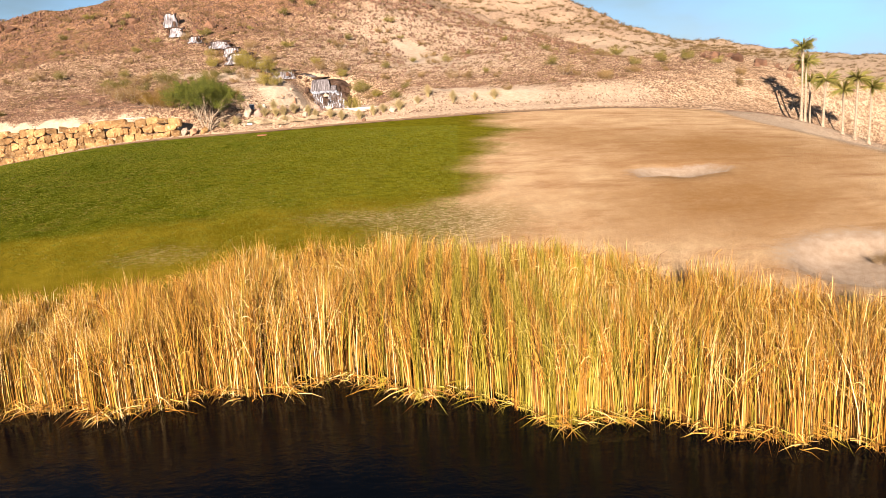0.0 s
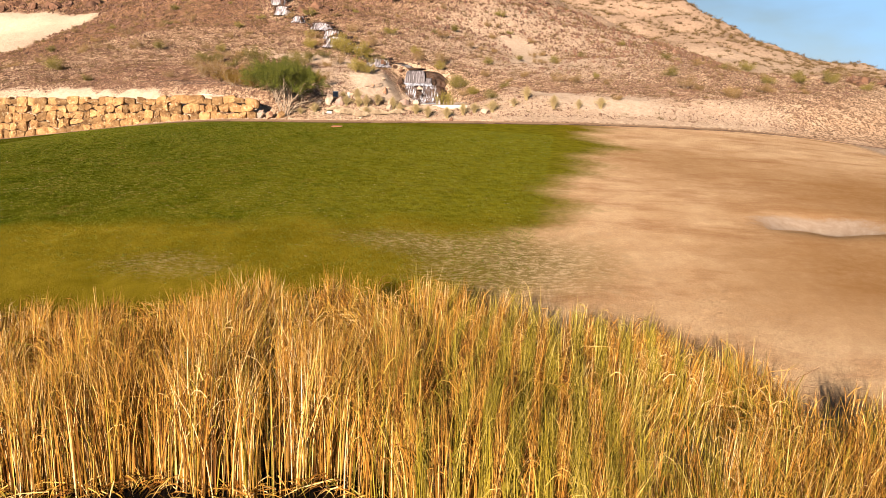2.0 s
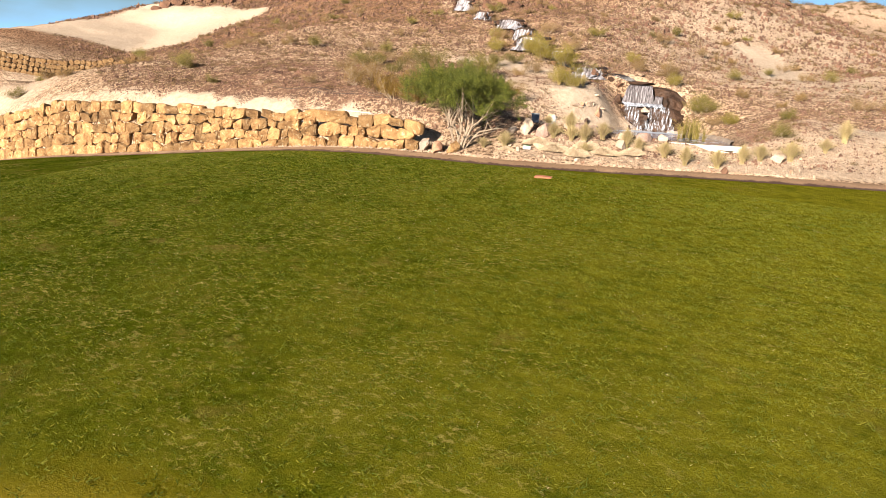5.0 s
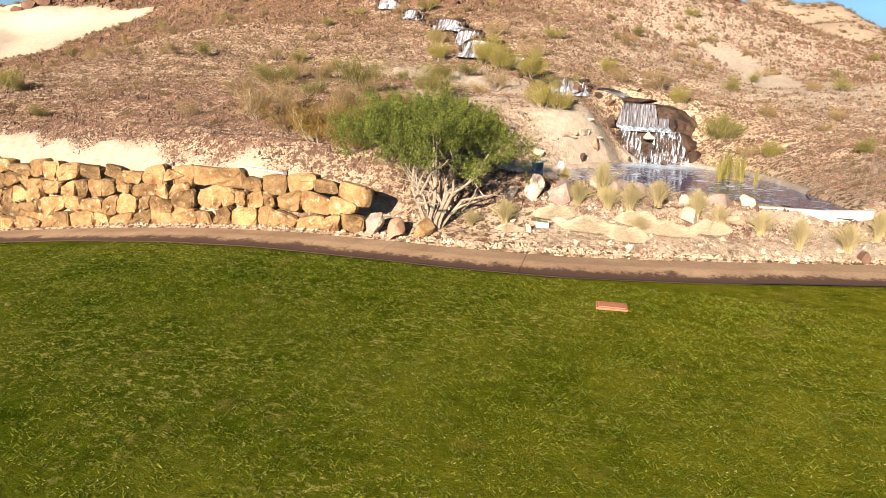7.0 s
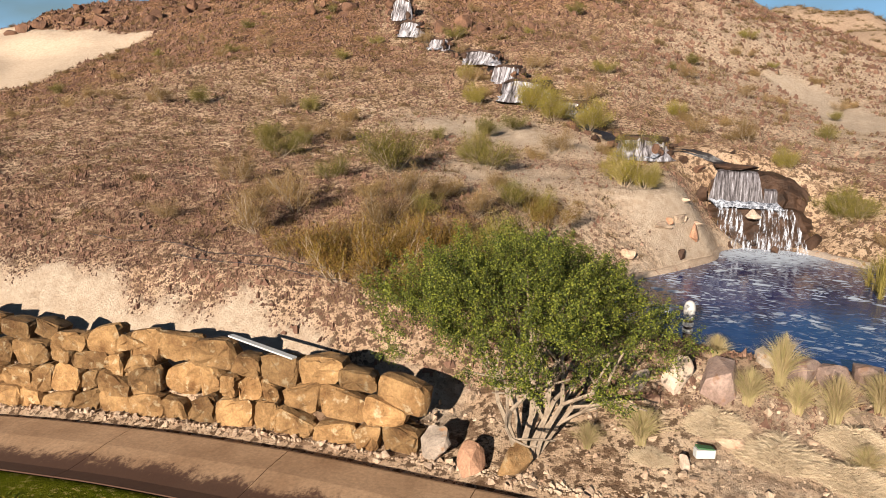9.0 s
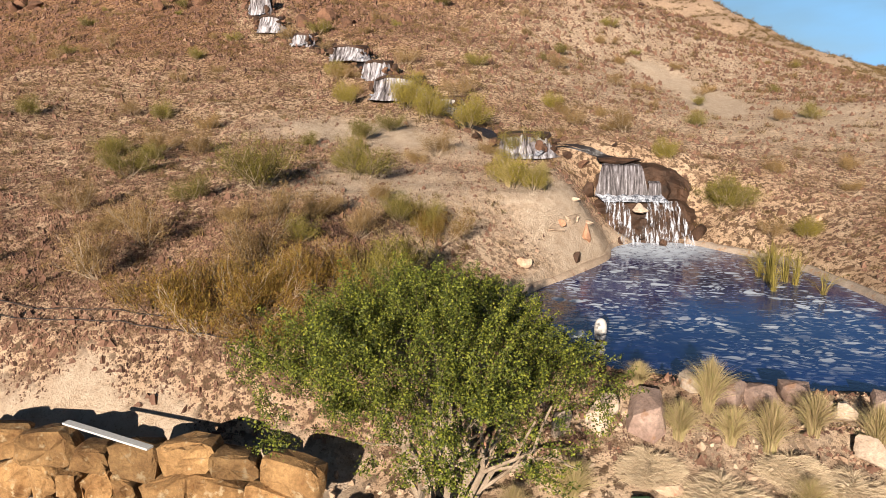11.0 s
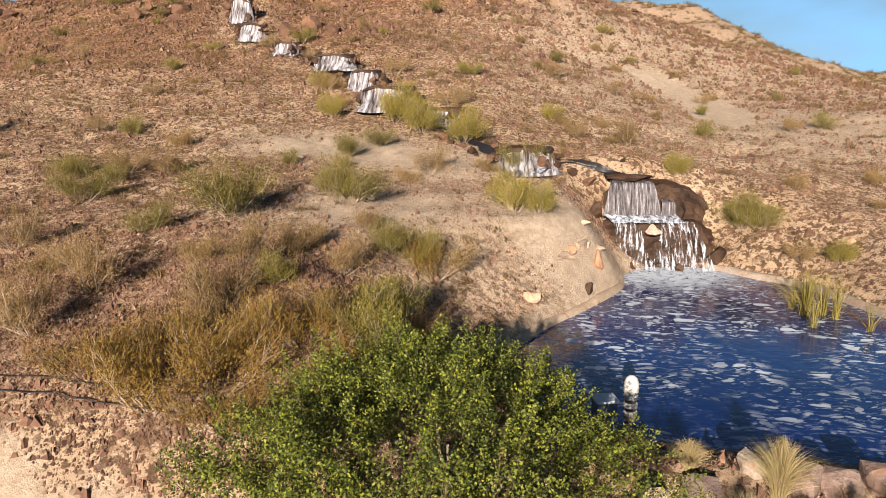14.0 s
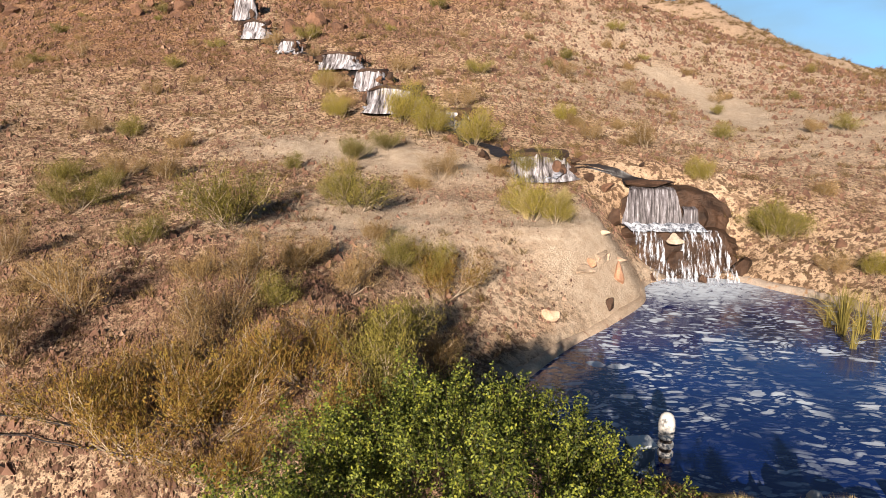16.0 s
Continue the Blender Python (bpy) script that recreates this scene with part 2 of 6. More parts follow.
LEAF_YELLOW = leafy("yellow_leaf", [(0.1, (0.12, 0.095, 0.017)), (0.5, (0.22, 0.175, 0.028)), (0.9, (0.35, 0.27, 0.065))], 0.9, 0.7, 0.15, 0.3)
LEAF_DRY = leafy("dry_twig", [(0.1, (0.13, 0.078, 0.03)), (0.5, (0.25, 0.155, 0.06)), (0.9, (0.38, 0.26, 0.115))], 0.9, 0.85, 0.2, 0.35)
LEAF_RUST = leafy("rusty_leaf", [(0.1, (0.13, 0.055, 0.015)), (0.5, (0.19, 0.11, 0.022)), (0.9, (0.25, 0.185, 0.035))], 0.9, 0.8, 0.12, 0.3)
STRAW = leafy("straw_blade", [(0.1, (0.34, 0.24, 0.12)), (0.5, (0.50, 0.385, 0.215)), (0.8, (0.31, 0.28, 0.09)), (0.95, (0.62, 0.51, 0.33))], 0.9, 0.8, 0.3, 0.2)
MATTED = leafy("matted_straw", [(0.1, (0.32, 0.24, 0.15)), (0.5, (0.50, 0.39, 0.26)), (0.9, (0.62, 0.51, 0.36))], 0.9, 0.85, 0.1)
TURF = leafy("turf_blade", [(0.1, (0.035, 0.055, 0.003)), (0.5, (0.085, 0.105, 0.005)), (0.9, (0.21, 0.185, 0.015))], 0.7, 0.8, 0.3)
SCRUB = leafy("dark_scrub", [(0.1, (0.04, 0.024, 0.012)), (0.5, (0.10, 0.06, 0.026)), (0.8, (0.15, 0.105, 0.03)), (0.95, (0.26, 0.19, 0.08))], 0.4, 0.85, 0.1)
PALM_LEAF = leafy("palm_leaf", [(0.1, (0.10, 0.11, 0.02)), (0.6, (0.24, 0.21, 0.05)), (0.9, (0.36, 0.27, 0.09))], 0.5, 0.7, 0.2, 0.2)

# -- land: heights of the ground, metres --
WATER_LOW, WATER_HIGH = -4.2, 1.75
PATH_X = np.array([-70, -55, -44, -36, -29, -22, -16.5, -14, -10.4, -4, 2, 10, 20, 34, 60.0])
PATH_Y = np.array([54, 52.9, 52.2, 51.9, 51.75, 51.45, 51.0, 50.95, 51.9, 54.3, 56.5, 59, 62, 66, 75.0])
PATH_ZX = np.array([-80, -55, -44, -33, -25, -21, -16, -8, 4, 15, 30, 60.0])
PATH_Z = np.array([-6, -3.8, -2.0, -0.65, 0.38, 0.62, 0.68, 0.85, 0.9, 0.6, -1.0, -5.0])
SHORE_X = np.array([-60, -30, -12, -8, -5, -2.5, 0, 2.3, 4.8, 7.5, 15, 25, 60.0])
SHORE_Y = np.array([24, 19, 16.9, 16.1, 16.9, 17.4, 16.3, 14.9, 14.3, 13.2, 10.5, 6, -12.0])
WALL_X = np.array([-60, -54.6, -49.5, -43.6, -38, -33, -28, -24.5, -21, -19.6, -18.5])
WALL_TOP = np.array([-3, -1.7, 0.0, 1.25, 1.55, 1.68, 1.80, 2.02, 2.08, 1.92, 1.1])
POND = np.array([(-17.4, 61.6), (-16.2, 64), (-14.9, 66), (-13.7, 68.2), (-13.3, 70.2), (-12, 71.6), (-10.3, 71.2), (-9, 69.7), (-7.9, 68.5),
                 (-7, 65.5), (-6.5, 62), (-6, 58.6), (-6.8, 57), (-9, 57.1), (-11.2, 56.9), (-12.6, 57.3), (-14.5, 57.5), (-16.4, 58.8)])


def ease(a, b, v):
    t = np.clip((v - a) / (b - a), 0, 1)
    return t * t * (3 - 2 * t)


def path_y(x):
    return (np.interp(x - 2.5, PATH_X, PATH_Y) + 2 * np.interp(x, PATH_X, PATH_Y) + np.interp(x + 2.5, PATH_X, PATH_Y)) / 4


def path_z(x):
    return (np.interp(x - 3, PATH_ZX, PATH_Z) + np.interp(x, PATH_ZX, PATH_Z) + np.interp(x + 3, PATH_ZX, PATH_Z)) / 3


def shore_y(x):
    return np.interp(x, SHORE_X, SHORE_Y) + 0.25 * np.sin(1.9 * x) + 0.15 * np.sin(4.3 * x + 1)


def pond_edge(x, y):
    """Distance to the upper pond's shore, negative inside it."""
    x, y = np.asarray(x, float), np.asarray(y, float)
    best, inside = np.full(x.shape, 1e9), np.zeros(x.shape, bool)
    for (ax, ay), (bx, by) in zip(POND, np.roll(POND, -1, axis=0)):
        ex, ey = bx - ax, by - ay
        t = np.clip(((x - ax) * ex + (y - ay) * ey) / (ex * ex + ey * ey), 0, 1)
        best = np.minimum(best, np.hypot(x - ax - t * ex, y - ay - t * ey))
        inside ^= ((ay > y) != (by > y)) & (x < ex * (y - ay) / (ey if ey else 1e-9) + ax)
    return np.where(inside, -best, best)


RIDGE_X = np.array([-60, 9, 29, 38, 46, 56, 68, 81, 89, 97, 101, 106, 114, 125, 150, 220.0])
RIDGE_Z = np.array([38, 38, 37.3, 37.6, 33.5, 28.3, 22.5, 17.6, 16.0, 15.2, 16.4, 12.8, 7.5, 5.0, 4.0, 2.0])


def bell(x, y, cx, cy, sx, sy):
    return np.exp(-((x - cx) / sx) ** 2 - ((y - cy) / sy) ** 2)


def hill(x, y):
    """The mountain behind the course."""
    dx = x + 34.8
    dx = np.where(dx > 0, dx * 1.24, dx * 0.89)
    r = np.hypot(dx, y - 167.3)
    z = 3 - 0.18 * np.clip(-48 - x, 0, 45) + 38.5 * np.clip(1 - r / 111.4, 0, 1) ** 1.49
    z = z + 0.8 * bell(x, y, -25, 62, 9, 9) - 2.3 * bell(x, y, -3, 101, 13, 17) - 2.2 * bell(x, y, -1, 150, 13, 18)
    # the near slope ends in a low shoulder; behind it a long ridge falls away to one side
    z = z + 2.2 * bell(x, y, 10, 88, 12, 13) + 2.6 * bell(x, y, 34, 84, 14, 9)
    crest = np.interp(x, RIDGE_X, RIDGE_Z)
    climb = np.where(y < 289, np.clip((y - 92) / 197, 0, 1) ** 1.9, 1 - ease(289, 420, y))
    z = np.maximum(z, 2.0 + (crest - 2.0) * climb * ease(-70, -10, x))
    z = z - 3.4 * bell(x, y, -76, 70, 13, 10) - 2.2 * bell(x, y, -90, 145, 26, 26) - 6.5 * bell(x, y, -136, 112, 17, 50) + 3.2 * bell(x, y, -95, 138, 14, 26) * ease(113, 119, y + 0.2 * (x + 92)) + 15.2 * bell(x, y, -110, 171, 37, 75) + 2.3 * bell(x, y, -126, 131, 38, 27)
    return z


def height(x, y):
    x, y = np.asarray(x, float), np.asarray(y, float)
    yp, zp, ys = path_y(x), path_z(x), shore_y(x)
    # lawn, sloping down to the lower water
    u = y - ys
    s = np.clip((yp - 1.3 - y) / np.maximum(yp - 1.3 - (ys + 5), 1), 0, 1)
    lawn = zp * (1 - s) - 3.2 * s + 0.35 * np.sin(s * np.pi) - ease(19, 34, x) * ease(30, 40, y) * ease(-2, -12, y - yp) * 2.5
    # sand bunkers, steeper at the back
    lawn = lawn - 0.5 * ease(0.35, 0.75, bell(x, y, 10.4, 33.1, 2.4, np.where(y > 33.1, 0.75, 1.2))) - 0.5 * ease(0.35, 0.75, bell(x, y, 12.6, 21.2, 2.7, np.where(y > 21.2, 1.9, 2.5)))
    lawn = lawn - 1.6 * ease(5, -0.5, u) - 2.5 * ease(0, -6, u)
    lawn = lawn - 0.3 * ease(-1.03, -0.88, y - yp) * ease(0.86, 0.74, y - yp)
    # bank behind the path, then the hill
    top = np.interp(x, WALL_X, WALL_TOP)
    left = ease(-18.6, -19.8, x)
    bank = left * (top - 0.92 + 0.12 * np.clip(y - yp - 1.9, 0, 1.2) + 0.95 * np.clip(y - yp - 2.9, 0, 1.4) + 0.3 * np.clip(y - yp - 4.3, 0, 2)) + (1 - left) * (zp + 0.1 + 0.30 * np.clip(y - yp - 1.3, 0, 4.5))
    cut = ease(1.6, 1.85, y - yp) * left + ease(1.1, 1.8, y - yp) * (1 - left)
    low = (zp + 0.08) * (1 - cut) + bank * cut
    up = ease(2.5, 9, y - yp)
    high = low * (1 - up) + hill(x, y) * up
    # the upper pond and its rim
    e = pond_edge(x, y)
    rim = WATER_HIGH + 0.18 + (0.25 + 0.75 * bell(x, y, -12.5, 70, 6, 6) + 0.7 * bell(x, y, -15.2, 68.0, 2.5, 3.0)) * np.maximum(e, 0)
    right_low = ease(6.5, 0, e)
    high = high * (1 - right_low) + np.minimum(high, rim + 0.25 * np.maximum(e - 2, 0)) * right_low
    high = np.where((e < 2.0) & (y > yp + 3.5), np.maximum(high, WATER_HIGH + 0.12), high)
    high = np.where(e < 0.25, high - (high - WATER_HIGH + 0.9) * ease(0.25, -0.6, e), high)
    # a notch for the falls, and the headland behind it
    high = high - 1.7 * bell(x, y, -12.1, 72.3, 2.0, 0.9) * ease(-0.1, 0.6, e)
    high = high + 1.0 * bell(x, y, -12.8, 74.3, 2.6, 1.5) * ease(0.2, 1.2, e)
    z = np.where(y > yp + 1.2, high, lawn)
    # beyond the course: a valley on one side, plain ground to the horizon
    far = ease(24, 45, x) * ease(-40, 20, y) * (1 - ease(130, 180, y))
    z = z - 3.0 * far
    out = ease(300, 520, np.hypot(x, y - 60))
    z = z * (1 - out) - 6 * out
    return z + 5.5 * ease(-34, -60, y)


STREAM = np.array([(-12.8, 73.4), (-16.8, 74.2), (-20.9, 79.8), (-23.7, 83.0), (-25.6, 86.7), (-28.3, 90.8), (-32.4, 94.1), (-36.0, 97.9), (-38.8, 103.4), (-40.0, 106.5)])


def stream_gap(x, y):
    """Distance to the stream's line."""
    best = np.full(np.shape(x), 1e9)
    for (ax, ay), (bx, by) in zip(STREAM, STREAM[1:]):
        ex, ey = bx - ax, by - ay
        t = np.clip(((x - ax) * ex + (y - ay) * ey) / (ex * ex + ey * ey), 0, 1)
        best = np.minimum(best, np.hypot(x - ax - t * ex, y - ay - t * ey))
    return best


def wildness(x, y):
    return np.clip((y - path_y(x) - 2.6) / 4, 0, 1) * np.clip((pond_edge(x, y) - 0.3) / 2, 0, 1) * ease(0.8, 3.5, stream_gap(x, y))


def surface(x, y):
    """Height with the hillside's humps, hollows and ledges."""
    x, y = np.asarray(x, float), np.asarray(y, float)
    z, wild = height(x, y), wildness(x, y)
    crags = np.clip((z - 11) / 6, 0, 1)
    bits = np.zeros(x.shape)
    for i in np.argwhere((wild > 0.01) & (np.hypot(x, y - 60) < 300)):
        i = tuple(i)
        p = Vector((x[i], y[i], 0))
        bits[i] = (0.42 * noise.noise(p * 0.13) + 0.22 * noise.noise(p * 0.5) + 0.10 * noise.noise(p * 1.7)) + crags[i] * (2.2 * noise.noise(p * 0.07) + 1.0 * abs(noise.noise(p * 0.22)) + 0.5 * abs(noise.noise(p * 0.6)))
    return z + bits * wild


# ---- builders ----
def mesh_of(name, verts, faces, material, smooth=False):
    me = bpy.data.meshes.new(name)
    me.from_pydata(verts if isinstance(verts, list) else verts.tolist(), [], faces if isinstance(faces, list) else faces.tolist())
    me.materials.append(material)
    if smooth:
        me.polygons.foreach_set("use_smooth", [True] * len(me.polygons))
    return me


def part_of(name, me, parent=None, label="", m=None):
    ob = new(name, me)
    ob.parent = parent
    if m is not None:
        ob.matrix_basis = m
    return tagged(ob, label)


def part(name, bm, material, parent=None, label="", smooth=False):
    me = bpy.data.meshes.new(name)
    bm.to_mesh(me)
    bm.free()
    me.materials.append(material)
    if smooth:
        me.polygons.foreach_set("use_smooth", [True] * len(me.polygons))
    return part_of(name, me, parent, label)


def thing(name, m, label, category, group="", kind=""):
    ob = new(name)
    ob.empty_display_size = 0.2
    ob.matrix_basis = m
    return tagged(ob, label, category, group, kind)


def ground_z(x, y):
    return float(surface(np.array([x]), np.array([y]))[0])


def blades(base, tip, bow, width, steps, rng):
    """Many thin tapering blades at once: vertices and faces."""
    d = tip - base
    r = rng.uniform(-1, 1, base.shape)
    r[:, 2] = 0.1
    side = np.cross(d, r)
    side *= (width / 2 / np.maximum(np.linalg.norm(side, axis=1), 1e-6))[:, None]
    rows = []
    for i in range(steps):
        t = i / steps
        p = base + d * t + bow * (4 * t * (1 - t))
        rows += [p - side * (1 - 0.5 * t), p + side * (1 - 0.5 * t)]
    v = np.stack(rows + [tip], 1)
    k = np.arange(len(base))[:, None] * (2 * steps + 1)
    faces = []
    for i in range(steps - 1):
        faces += (k + np.array([2 * i, 2 * i + 1, 2 * i + 3, 2 * i + 2])).tolist()
    faces += (k + np.array([2 * steps - 2, 2 * steps - 1, 2 * steps])).tolist()
    return v.reshape(-1, 3), faces


class Soup:
    """Gathers loose strips and solids into one mesh."""

    def __init__(self):
        self.v, self.f = [], []

    def blade(self, base, tip, bow, width, steps=2, side=None):
        base, tip, bow = Vector(base), Vector(tip), Vector(bow)
        d = tip - base
        side = (side or d.cross(Vector((random.uniform(-1, 1), random.uniform(-1, 1), 0.1)))).normalized() * (width / 2)
        k = len(self.v)
        for i in range(steps):
            t = i / steps
            p = base + d * t + bow * (4 * t * (1 - t))
            w = 1 - 0.5 * t
            self.v += [tuple(p - side * w), tuple(p + side * w)]
        self.v.append(tuple(tip))
        for i in range(steps - 1):
            a = k + 2 * i
            self.f.append((a, a + 1, a + 3, a + 2))
        a = k + 2 * (steps - 1)
        self.f.append((a, a + 1, a + 2))

    def tube(self, points, radii, sides=5):
        k = len(self.v)
        for i, (p, r) in enumerate(zip(points, radii)):
            d = (Vector(points[min(i + 1, len(points) - 1)]) - Vector(points[max(i - 1, 0)])).normalized()
            a = d.orthogonal().normalized()
            b = d.cross(a)
            for s in range(sides):
                q = 2 * math.pi * s / sides
                self.v.append(tuple(Vector(p) + (a * math.cos(q) + b * math.sin(q)) * r))
        for i in range(len(points) - 1):
            for s in range(sides):
                a, b = k + i * sides + s, k + i * sides + (s + 1) % sides
                self.f.append((a, b, b + sides, a + sides))
        self.f.append(tuple(k + (len(points) - 1) * sides + s for s in range(sides)))

    def leaf(self, p, size, long=1.6):
        n = Vector((random.gauss(0, 1), random.gauss(0, 1), random.gauss(0.3, 1))).normalized()
        a = n.orthogonal().normalized()
        a.rotate(Matrix.Rotation(random.uniform(0, 6.3), 3, n))
        b = n.cross(a)
        p, k = Vector(p), len(self.v)
        self.v += [tuple(p - a * size * long / 2), tuple(p + b * size / 2), tuple(p + a * size * long / 2), tuple(p - b * size / 2)]
        self.f.append((k, k + 1, k + 2, k + 3))

    def solid(self, me, m):
        k = len(self.v)
        self.v += [tuple(m @ v.co) for v in me.vertices]
        self.f += [tuple(k + i for i in p.vertices) for p in me.polygons]

    def mesh(self, name, material, smooth=False):
        return mesh_of(name, self.v, self.f, material, smooth)


def hull(name, material, rng, count=16, power=0.55, wobble=0.12):
    """A rough-hewn stone about one metre across: the hull of points on a rounded block."""
    bm = bmesh.new()
    for _ in range(count):
        d = Vector((rng.gauss(0, 1), rng.gauss(0, 1), rng.gauss(0, 1))).normalized()
        q = Vector([math.copysign(abs(c) ** power, c) for c in d])
        bm.verts.new(q * 0.5 * rng.uniform(1 - wobble, 1 + wobble) / max(abs(c) for c in q) ** 0.6)
    bmesh.ops.convex_hull(bm, input=bm.verts)
    loose = [v for v in bm.verts if not v.link_faces]
    bmesh.ops.delete(bm, geom=loose, context="VERTS")
    me = bpy.data.meshes.new(name)
    bm.to_mesh(me)
    bm.free()
    me.materials.append(material)
    return me


def boulder_mesh(name, material, rng, cuts=12, wobble=0.07):
    """A weathered boulder: a ball cut by planes and roughened."""
    bm = bmesh.new()
    bmesh.ops.create_icosphere(bm, subdivisions=3, radius=0.5)
    planes = [(Vector((rng.gauss(0, 1), rng.gauss(0, 1), rng.gauss(0, 0.8))).normalized(), rng.uniform(0.20, 0.36)) for _ in range(cuts)]
    seed = Vector((rng.uniform(0, 90), rng.uniform(0, 90), 0))
    for v in bm.verts:
        for d, h in planes:
            o = v.co.dot(d) - h
            if o > 0:
                v.co -= d * o
        v.co *= 1 + wobble * noise.noise(v.co * 3 + seed) + 0.05 * noise.noise(v.co * 9 + seed)
    me = bpy.data.meshes.new(name)
    bm.to_mesh(me)
    bm.free()
    me.materials.append(material)
    return me


# ---- ground ----
def axis(stops):
    """Grid lines: (from, to, step) runs joined together."""
    out = []
    for a, b, s in stops:
        out += list(np.arange(a, b, s))
    return np.array(out)


def pale_rock(x, y):
    """Where chalky rock and dust show."""
    off, e = y - path_y(x), pond_edge(x, y)
    w = (1 - 0.5 * ease(-34, -44, x)) * ease(-18.5, -20, x) * ease(2.1, 2.4, off) * ease(0.5, -0.5, off - np.interp(x, [-34, -29, -24.5, -22], [4.5, 4.05, 3.65, 3.25]) + 0.25 * np.sin(1.1 * x) + 0.2 * np.sin(3.1 * x))
    w = np.maximum(w, 0.62 * ease(-12, -8, x) * ease(22, 14, x) * ease(1.2, 1.6, off) * ease(9, 4, off) * ease(0.2, 0.8, e))
    w = np.maximum(w, 1.1 * bell(x, y, -15.3, 67.7, 3.2, 3.0) + 1.15 * bell(x, y, 3.2, 62.8, 7.5, 3.6))
    w = np.maximum(w, 1.1 * bell(x, y, -6.2, 104.5, 3.2, 4.2) + 1.0 * bell(x, y, -2.8, 98.5, 3.0, 5) + 0.75 * bell(x, y, -4.8, 89, 2.6, 5) + 0.7 * bell(x, y, -4.0, 94, 2.4, 3.5))
    w = np.maximum(w, 0.7 * bell(x, y, -19.5, 73.0, 4, 3) + 0.9 * bell(x, y, -25, 75.5, 5, 2.8) + 0.75 * bell(x, y, -21.5, 66, 4, 3))
    w = np.maximum(w, 0.75 * bell(x, y, -20.5, 67, 4.5, 4.5))
    w = np.maximum(w, np.maximum(0.72 * bell(x, y, -1, 90, 13, 15), 0.50 * ease(-26, -10, x) * ease(76, 90, y)))
    w = np.maximum(w, ease(-73, -78, x) * ease(-114, -106, x) * ease(95, 99, y) * ease(122, 119.5, y + 0.25 * (x + 88) + 0.5 * np.sin(0.6 * x)))
    w = np.maximum(w, 0.85 * bell(x, y, -56, 58.5, 6, 3.0) + 0.85 * bell(x, y, -66, 67, 6, 5) + 0.7 * bell(x, y, -74, 78, 6, 7))
    w = np.maximum(w, 0.75 * ease(20, 22, x) * ease(60, 40, x) * ease(20, 30, y) * ease(70, 55, y))
    w = np.maximum(w, 0.6 * ease(0.0, 0.12, e) * ease(0.6, 0.3, e) * ease(55, 57.5, y) * ease(-9.5, -13, x))
    w = np.maximum(w, 0.42 * ease(-16.2, -14.0, x) * ease(-6, -10, x) * ease(1.2, 1.9, off) * ease(5.5, 4.5, off))
    return np.clip(w, 0, 1)


